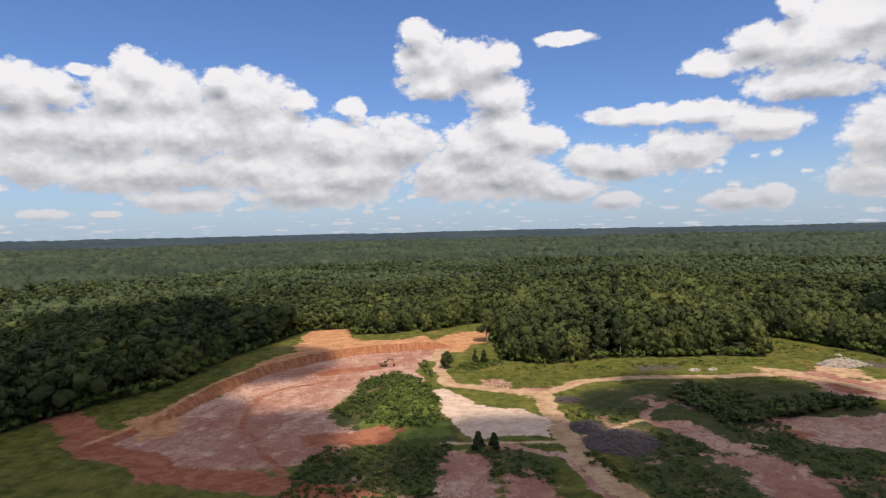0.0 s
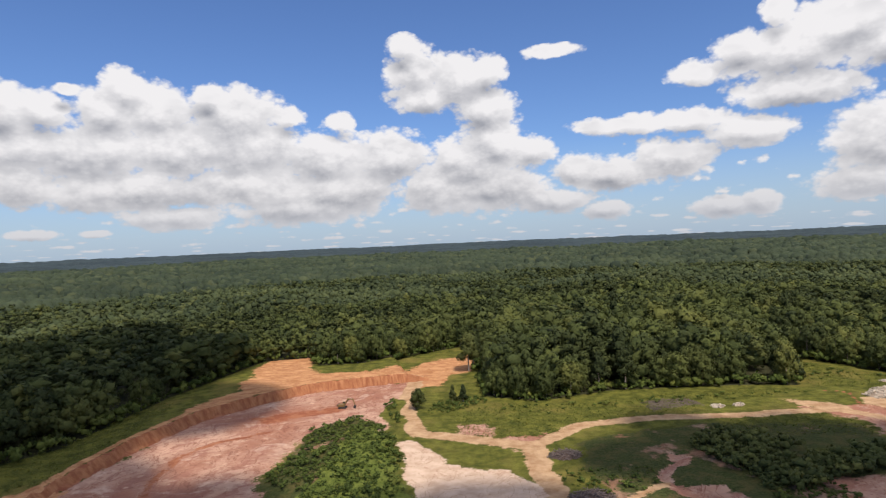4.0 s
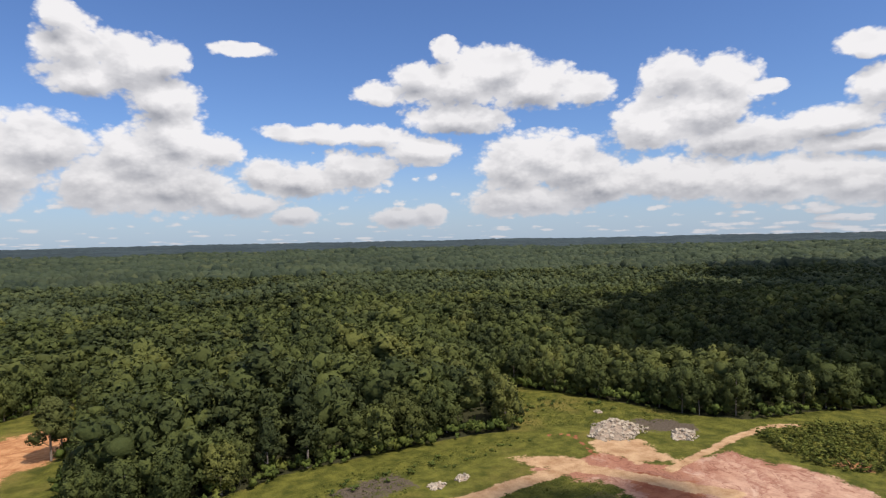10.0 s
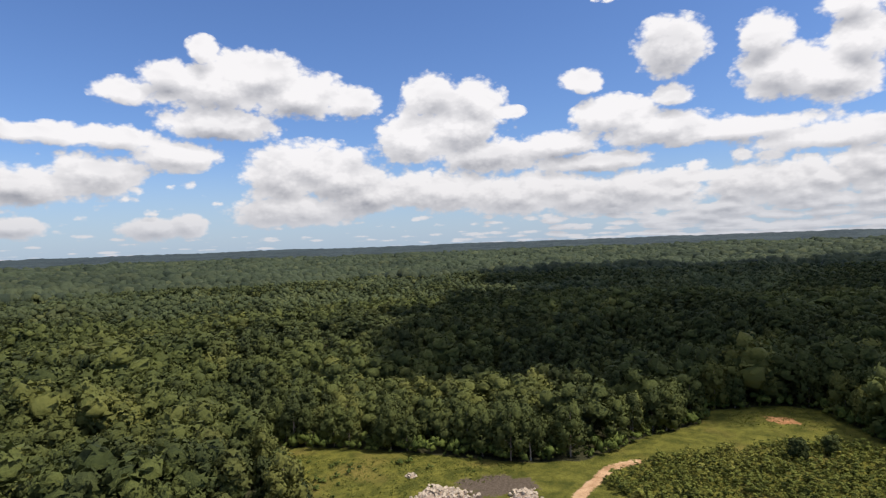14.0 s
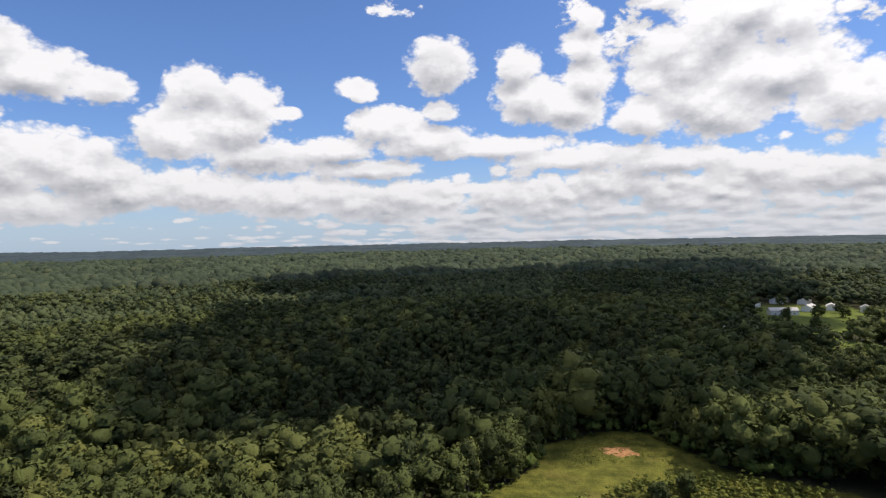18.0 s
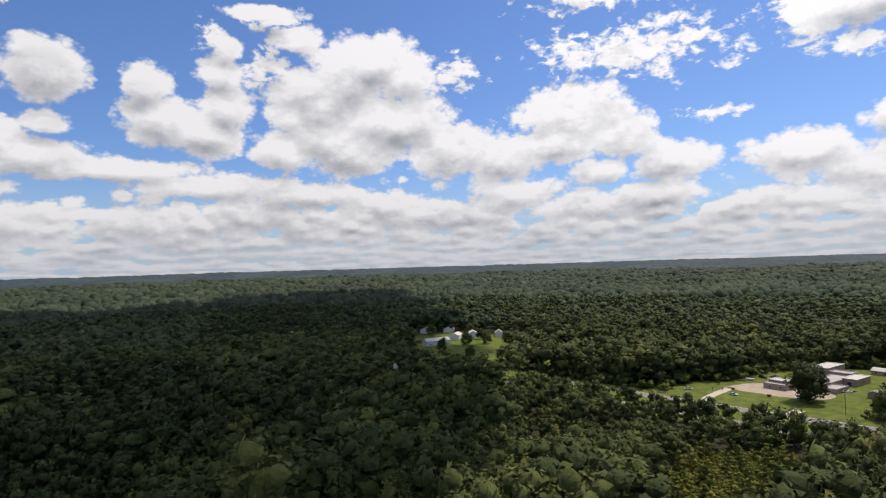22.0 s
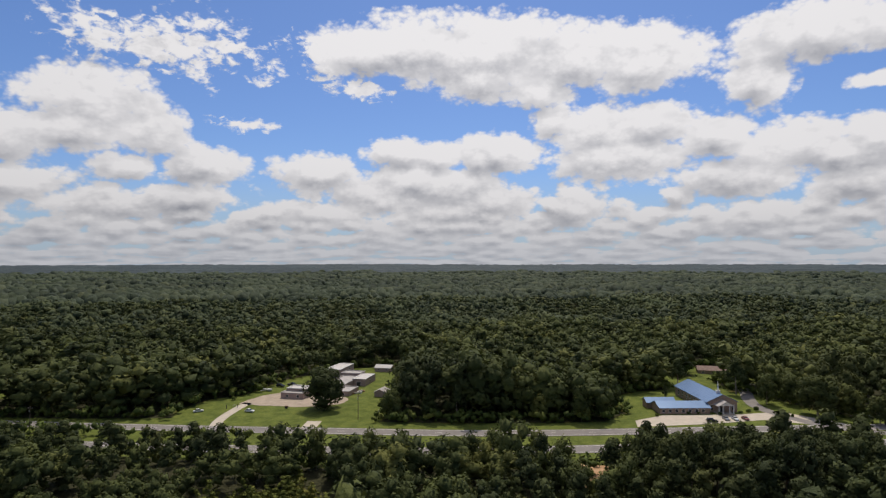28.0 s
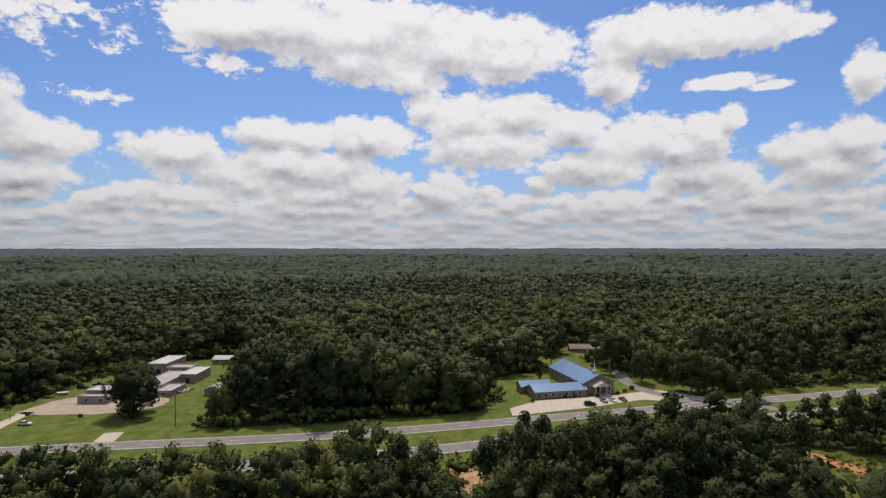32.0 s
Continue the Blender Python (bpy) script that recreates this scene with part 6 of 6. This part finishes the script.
def vehicle(kind, label, paint_, x, y, turn):
    """A car or pickup drawn out along its side outline."""
    root = thing({"car": "car", "pickup": "pickup_truck", "suv": "car"}[kind], label, "car" if kind != "pickup" else "truck", x, y, turn, float(terrain(x, y)) + 0.06, "parked vehicles")
    L, W = (4.7, 1.8) if kind == "car" else (5.4, 1.95)
    prof = {"car": [(-2.3, 0.35), (-2.35, 0.75), (-1.9, 0.95), (1.0, 0.95), (2.2, 0.78), (2.35, 0.5), (2.3, 0.32)],
            "suv": [(-2.4, 0.4), (-2.45, 1.0), (-2.0, 1.1), (1.1, 1.1), (2.3, 0.95), (2.45, 0.6), (2.4, 0.38)],
            "pickup": [(-2.7, 0.5), (-2.7, 1.05), (-0.6, 1.05), (1.3, 1.05), (2.5, 0.98), (2.7, 0.65), (2.65, 0.45)]}[kind]
    cab = {"car": [(-1.7, 0.95), (-1.0, 1.42), (0.35, 1.44), (1.05, 0.95)], "suv": [(-2.2, 1.1), (-1.9, 1.75), (0.4, 1.78), (1.15, 1.1)],
           "pickup": [(-0.7, 1.05), (-0.5, 1.75), (0.7, 1.78), (1.35, 1.05)]}[kind]

    def pull(outline, w0, w1):
        bm = bmesh.new()
        top = max(z for _, z in outline)
        low = min(z for _, z in outline)
        sides = [[bm.verts.new((px, s * (w0 + (w1 - w0) * (pz - low) / (top - low)) / 2, pz)) for px, pz in outline] for s in (-1, 1)]
        n = len(outline)
        for k in range(n):
            bm.faces.new((sides[0][k], sides[0][(k + 1) % n], sides[1][(k + 1) % n], sides[1][k]))
        bm.faces.new(sides[0]), bm.faces.new(sides[1][::-1])
        bmesh.ops.recalc_face_normals(bm, faces=bm.faces)
        bmesh.ops.bevel(bm, geom=bm.edges[:], offset=0.05, segments=1, affect="EDGES")
        return bm

    part("body", pull(prof, W, W * 0.97), paint_, root)
    part("cabin", pull(cab, W * 0.9, W * 0.74), GLASS, root, "dark glass cabin")
    xs = [p for p, _ in cab]
    part("roof", box(xs[1] + 0.05, -W * 0.36, cab[1][1] - 0.02, xs[2] - 0.02, W * 0.36, cab[2][1] + 0.04, 0.015), paint_, root)
    if kind == "pickup":
        part("cargo_bed", box(-2.55, -0.8, 1.03, -0.8, 0.8, 1.07), DARK, root)
    for sx in (-1, 1):
        for sy in (-1, 1):
            wheel(root, sx * L * 0.31, sy * (W / 2 - 0.12))
    for sy in (-0.65, 0.65):
        part("headlight", box(L / 2 - 0.08, sy - 0.17, 0.66, L / 2 + 0.01, sy + 0.17, 0.8, 0.02), TRIM, root)
        part("tail_light", box(-L / 2 - 0.01, sy - 0.14, 0.75, -L / 2 + 0.08, sy + 0.14, 0.9, 0.02), RUST, root)
    return root


WHITE_PAINT = plain("white_car_paint", (0.68, 0.68, 0.66), 0.3, 0, 0.05, 1.0)
BLACK_PAINT = plain("black_car_paint", (0.02, 0.02, 0.022), 0.25, 0, 0.1, 1.0)
GREY_PAINT = plain("grey_car_paint", (0.22, 0.23, 0.24), 0.3, 0.3, 0.05, 1.0)
RED_PAINT = plain("dark_red_car_paint", (0.20, 0.03, 0.025), 0.3, 0, 0.1, 1.0)
vehicle("car", "white car parked on the grass by the driveway", WHITE_PAINT, 468, 25, 200)
vehicle("suv", "black vehicle parked beside the gravel yard", BLACK_PAINT, 497, -24, 190)
vehicle("pickup", "black pickup parked beside the gravel yard", BLACK_PAINT, 494, -30, 195)
vehicle("suv", "black car parked on the church lot", BLACK_PAINT, 276, -64, 200)
vehicle("car", "dark car parked on the church lot", GREY_PAINT, 271, -71.5, 120)
vehicle("car", "white car parked on the church lot", WHITE_PAINT, 267.5, -73.5, 120)
vehicle("car", "dark red car parked on the church lot", RED_PAINT, 263.5, -76, 120)
vehicle("car", "white car parked at the edge of the lawn", WHITE_PAINT, 489, 37, 240)
vehicle("pickup", "brown pickup beside a small roadside house", RUST, 612, 50, 150)


def boat():
    root = thing("boat_on_trailer", "white open boat on a trailer at the lawn's edge", "boat", 495, -12, 40, float(terrain(495, -12)))
    bm = bmesh.new()
    rows = []
    for x, w, h in ((-2.6, 0.9, 0.75), (-1.0, 1.0, 0.78), (1.0, 0.9, 0.85), (2.2, 0.5, 0.95), (2.9, 0.05, 1.05)):
        rows.append([bm.verts.new((x, s * w * k, 0.5 + h * z)) for s, k, z in ((-1, 1, 1), (-1, 0.6, 0.15), (0, 0, 0), (1, 0.6, 0.15), (1, 1, 1), (1, 0.8, 0.8), (-1, 0.8, 0.8))])
    for a, b in zip(rows, rows[1:]):
        for k in range(7):
            bm.faces.new((a[k], a[(k + 1) % 7], b[(k + 1) % 7], b[k]))
    bm.faces.new(rows[0]), bm.faces.new(rows[-1][::-1])
    bmesh.ops.recalc_face_normals(bm, faces=bm.faces)
    part("hull", bm, TRIM, root)
    part("trailer", box(-2.4, -0.5, 0.36, 3.6, 0.5, 0.46), STEEL, root)
    for s in (-0.9, 0.9):
        wheel(root, -0.8, s, 0.3, 0.2)


boat()


def yard_bits():
    sign = thing("notice_board", "small dark notice board on two posts beside the drive", "sign", 476, 18, 20, float(terrain(476, 18)))
    part("board", box(-0.8, -0.05, 0.8, 0.8, 0.05, 2.0), DARK, sign)
    for x in (-0.65, 0.65):
        part("post", box(x - 0.06, -0.11, 0, x + 0.06, -0.051, 2.0), WOOD_POLE, sign)
    bin_ = thing("rubbish_bin", "dark metal rubbish bin on the lawn", "bin", 458, 11, 0, float(terrain(458, 11)))
    part("body", box(-0.7, -0.5, 0.05, 0.7, 0.5, 1.1, 0.05), DARK, bin_)
    part("lid", box(-0.75, -0.55, 1.1, 0.75, 0.55, 1.2, 0.03), RUST, bin_)
    gate = thing("metal_gate", "dark metal gate standing open across the driveway", "gate", 481, 24, 60, float(terrain(481, 24)))
    for x in (-2.6, 2.6):
        part("gate_post", box(x - 0.12, -0.12, 0, x + 0.12, 0.12, 2.0), DARK, gate)
    for z in (0.4, 0.9, 1.4):
        part("rail", box(-2.5, -0.03, z, -0.2, 0.03, z + 0.06), STEEL, gate)
    fence = thing("wire_fence", "thin wire fence along the lawn", "fence", 0, 0, 0, 0)
    for k in range(12):
        x, y = 414 + k * 3.1, -4 - k * 6.6
        part("fence_post", box(x - 0.06, y - 0.06, -0.1, x + 0.06, y + 0.06, 1.5), STEEL, fence)
    for z in (0.5, 1.0, 1.4):
        bm = bmesh.new()
        limb(bm, (414, -4, z), (414 + 11 * 3.1, -4 - 11 * 6.6, z), 0.02, 0.02, 4)
        part("wire", bm, STEEL, fence)
    rng = np.random.default_rng(3)
    heap = thing("scrap_heap", "heap of rusted scrap and boards between the blocks", "scrap", 452, -33, 17.3, 0)
    for k in range(26):
        x, y, s = rng.uniform(-5, 3), rng.uniform(-6, 6), rng.uniform(0.5, 1.4)
        bm = box(-s, -s * 0.4, 0, s, s * 0.4, rng.uniform(0.2, 0.9), 0.03)
        bmesh.ops.transform(bm, matrix=pose(x, y, rng.uniform(0, 0.2), rng.uniform(-8, 8), rng.uniform(-8, 8), rng.uniform(0, 180)), verts=bm.verts)
        part("scrap_piece", bm, [RUST, ROOF_GREY, TRIM][k % 3], heap)


yard_bits()

# ---------------------------------------------------------------- pit things
YELLOW = plain("weathered_machine_paint", (0.20, 0.12, 0.04), 0.6, 0, 0.3, 1.5)
IRON = plain("dark_track_iron", (0.06, 0.05, 0.045), 0.7, 0.4, 0.3, 2.0)


def excavator(x, y, turn):
    root = thing("excavator", "tracked yellow-brown excavator with its boom bent to the ground", "excavator", x, y, turn, float(terrain(x, y)))
    for s in (-1.15, 1.15):
        bm = bmesh.new()
        n = 18
        ring = []
        for k in range(n):
            a = 2 * math.pi * k / n
            ring.append((math.copysign(1.45, math.cos(a)) * (abs(math.cos(a)) > 0.05) + 0.42 * math.cos(a), 0.45 + 0.45 * math.sin(a)))
        sides = [[bm.verts.new((px, s + o, pz)) for px, pz in ring] for o in (-0.3, 0.3)]
        for k in range(n):
            bm.faces.new((sides[0][k], sides[0][(k + 1) % n], sides[1][(k + 1) % n], sides[1][k]))
        bm.faces.new(sides[0]), bm.faces.new(sides[1][::-1])
        bmesh.ops.recalc_face_normals(bm, faces=bm.faces)
        part("track", bm, IRON, root)
    part("undercarriage", box(-1.1, -0.85, 0.35, 1.1, 0.85, 0.95, 0.05), IRON, root)
    part("house", box(-2.1, -1.25, 1.0, 1.1, 1.25, 2.0, 0.1), YELLOW, root)
    part("counterweight", box(-2.6, -1.2, 1.05, -2.1, 1.2, 1.9, 0.15), IRON, root)
    cab = part("cab", box(-0.2, 0.35, 2.0, 1.2, 1.2, 3.0, 0.08), YELLOW, root)
    part("cab_glass", box(0.0, 0.33, 2.3, 1.22, 1.22, 2.85), GLASS, cab)
    bm = bmesh.new()
    limb(bm, (-1.4, -0.6, 2.0), (-1.4, -0.6, 2.7), 0.09, 0.09, 8)
    part("exhaust", bm, IRON, root)
    for name, a, b, w0, w1 in (("boom", (0.9, -0.3, 1.5), (2.9, -0.3, 4.6), 0.36, 0.42), ("boom_tip", (2.8, -0.3, 4.5), (5.0, -0.3, 4.3), 0.40, 0.28), ("stick", (5.1, -0.3, 4.7), (6.0, -0.3, 1.7), 0.32, 0.22)):
        bm = bmesh.new()
        limb(bm, a, b, w0, w1, 4)
        part(name, bm, YELLOW, root)
    for a, b in (((1.1, -0.3, 1.2), (3.0, -0.3, 3.9)), ((3.2, -0.3, 5.0), (5.0, -0.3, 5.0))):
        bm = bmesh.new()
        limb(bm, a, b, 0.09, 0.07, 8)
        part("ram", bm, STEEL, root)
    bm = bmesh.new()
    prof = [(5.7, 1.7), (6.4, 1.6), (6.6, 0.7), (6.2, 0.1), (5.5, 0.3), (5.3, 0.9)]
    sides = [[bm.verts.new((px, s, pz)) for px, pz in prof] for s in (-0.8, 0.2)]
    for k in range(6):
        if k != 4:
            bm.faces.new((sides[0][k], sides[0][(k + 1) % 6], sides[1][(k + 1) % 6], sides[1][k]))
    bm.faces.new(sides[0]), bm.faces.new(sides[1][::-1])
    part("bucket", bm, IRON, root)


excavator(-35, 337, -8)

RUBBLE = plain("broken_concrete", (0.42, 0.35, 0.27), 0.95, 0, 0.25, 1.2, 0.1)
DEADWOOD = plain("grey_dead_wood", (0.165, 0.125, 0.108), 0.95, 0, 0.4, 1.5)
PALE_SOIL = plain("dusty_soil", (0.30, 0.23, 0.17), 0.98, 0, 0.35, 0.6, 0.2)
SOIL = plain("dark_soil", (0.085, 0.055, 0.045), 0.98, 0, 0.3, 0.6, 0.2)


def low_mound(rx, ry, h, seed):
    bm = bmesh.new()
    rings = []
    for i in range(7):
        u = i / 6
        rings.append([bm.verts.new((math.cos(a) * rx * u * (1 + 0.18 * noise.noise((math.cos(a) * 2, math.sin(a) * 2, seed))), math.sin(a) * ry * u * (1 + 0.18 * noise.noise((math.cos(a) * 2, math.sin(a) * 2, seed + 4))),
                                    h * (1 - u * u) * (1 + 0.5 * noise.noise((math.cos(a) * u * 4, math.sin(a) * u * 4, seed))) - 0.25 * u)) for a in (2 * math.pi * k / 20 for k in range(20))])
    for p, q in zip(rings, rings[1:]):
        for k in range(20):
            bm.faces.new((p[k], q[k], q[(k + 1) % 20], p[(k + 1) % 20]))
    bmesh.ops.remove_doubles(bm, verts=bm.verts, dist=1e-4)
    bmesh.ops.recalc_face_normals(bm, faces=bm.faces)
    return bm


def chunk_mesh(seed, long=1.0):
    rng = np.random.default_rng(seed)
    bm = bmesh.new()
    bmesh.ops.create_cube(bm, size=1)
    for v in bm.verts:
        v.co = Vector((v.co.x * long * rng.uniform(0.7, 1.3), v.co.y * rng.uniform(0.6, 1.2), v.co.z * rng.uniform(0.4, 0.9)))
    bmesh.ops.bevel(bm, geom=bm.edges[:], offset=0.06, segments=1, affect="EDGES")
    me = bpy.data.meshes.new("chunk")
    bm.to_mesh(me)
    bm.free()
    me.materials.append(RUBBLE)
    return me


CHUNKS = [chunk_mesh(k) for k in range(6)]


def rubble_pile(x, y, rx, ry, h, turn, count, seed, label):
    root = thing("rubble_pile", label, "rubble", x, y, turn, float(terrain(x, y)))
    part("mound", low_mound(rx, ry, h * 0.75, seed), PALE_SOIL, root)
    rng = np.random.default_rng(seed)
    for k in range(count):
        a, r = rng.uniform(0, 6.28), math.sqrt(rng.uniform(0, 1.05))
        s = rng.uniform(0.35, 1.0) + 0.7 * rng.random() ** 4
        edge = 1 + 0.45 * noise.noise((math.cos(a) * 1.6, math.sin(a) * 1.6, seed * 3.1))
        bulge = 1 + 0.7 * noise.noise((math.cos(a) * r * 3, math.sin(a) * r * 3, seed * 1.7))
        ob = new("chunk", CHUNKS[k % 6])
        ob.parent = root
        ob.matrix_basis = pose(math.cos(a) * r * rx * edge, math.sin(a) * r * ry * edge, max(0.08, h * 0.75 * bulge * (1 - r * r)) + 0.1, rng.uniform(-40, 40), rng.uniform(-40, 40), rng.uniform(0, 360)) @ Matrix.Diagonal((s, s, s * 0.8, 1))


rubble_pile(214, 320, 14.5, 9.0, 2.8, 28, 300, 1, "large heap of pale broken concrete on the meadow")
rubble_pile(232, 303, 7.5, 4.2, 1.6, 20, 95, 2, "smaller heap of pale broken concrete beside dark soil")
rubble_pile(131, 312, 3.2, 2.2, 0.9, 0, 26, 3, "small heap of pale rubble in the grass")
rubble_pile(141, 313, 3.0, 2.0, 0.9, 30, 22, 4, "small heap of pale rubble in the grass")
rubble_pile(226, 341, 2.2, 1.8, 0.7, 0, 12, 5, "few pale concrete blocks in the grass")


def stick_mesh(seed):
    rng = np.random.default_rng(seed)
    bm = bmesh.new()
    limb(bm, (-0.5, 0, 0), (0.0, rng.uniform(-0.05, 0.05), 0.03), 0.045, 0.035, 5)
    limb(bm, (0.0, 0, 0.0), (0.5, rng.uniform(-0.08, 0.08), 0.06), 0.035, 0.015, 5)
    me = bpy.data.meshes.new("log")
    bm.to_mesh(me)
    bm.free()
    me.materials.append(DEADWOOD)
    return me


STICKS = [stick_mesh(k) for k in range(5)]


def brush_heap(x, y, rx, ry, h, turn, count, seed, label):
    root = thing("brush_heap", label, "brush heap", x, y, turn, float(terrain(x, y)))
    part("mound", low_mound(rx, ry, h, seed), SOIL, root)
    rng = np.random.default_rng(seed)
    for k in range(count):
        a, r = rng.uniform(0, 6.28), math.sqrt(rng.uniform(0, 1))
        s = rng.uniform(1.4, 3.4)
        ob = new("log", STICKS[k % 5])
        ob.parent = root
        ob.matrix_basis = pose(math.cos(a) * r * rx, math.sin(a) * r * ry, max(0.15, h * (1 - r * r)) + 0.15, rng.uniform(-20, 20), rng.uniform(-30, 30), rng.uniform(0, 360)) @ Matrix.Diagonal((s, s * 1.4, s * 1.4, 1))


brush_heap(62, 211, 14.5, 12.5, 3.0, 20, 300, 11, "big heap of grey-purple dead branches and logs")
brush_heap(54, 264, 6, 5, 1.4, 10, 90, 12, "heap of grey dead branches beside the track")
brush_heap(54, 228, 8, 6.5, 1.8, 40, 90, 13, "heap of grey dead branches in the grass")
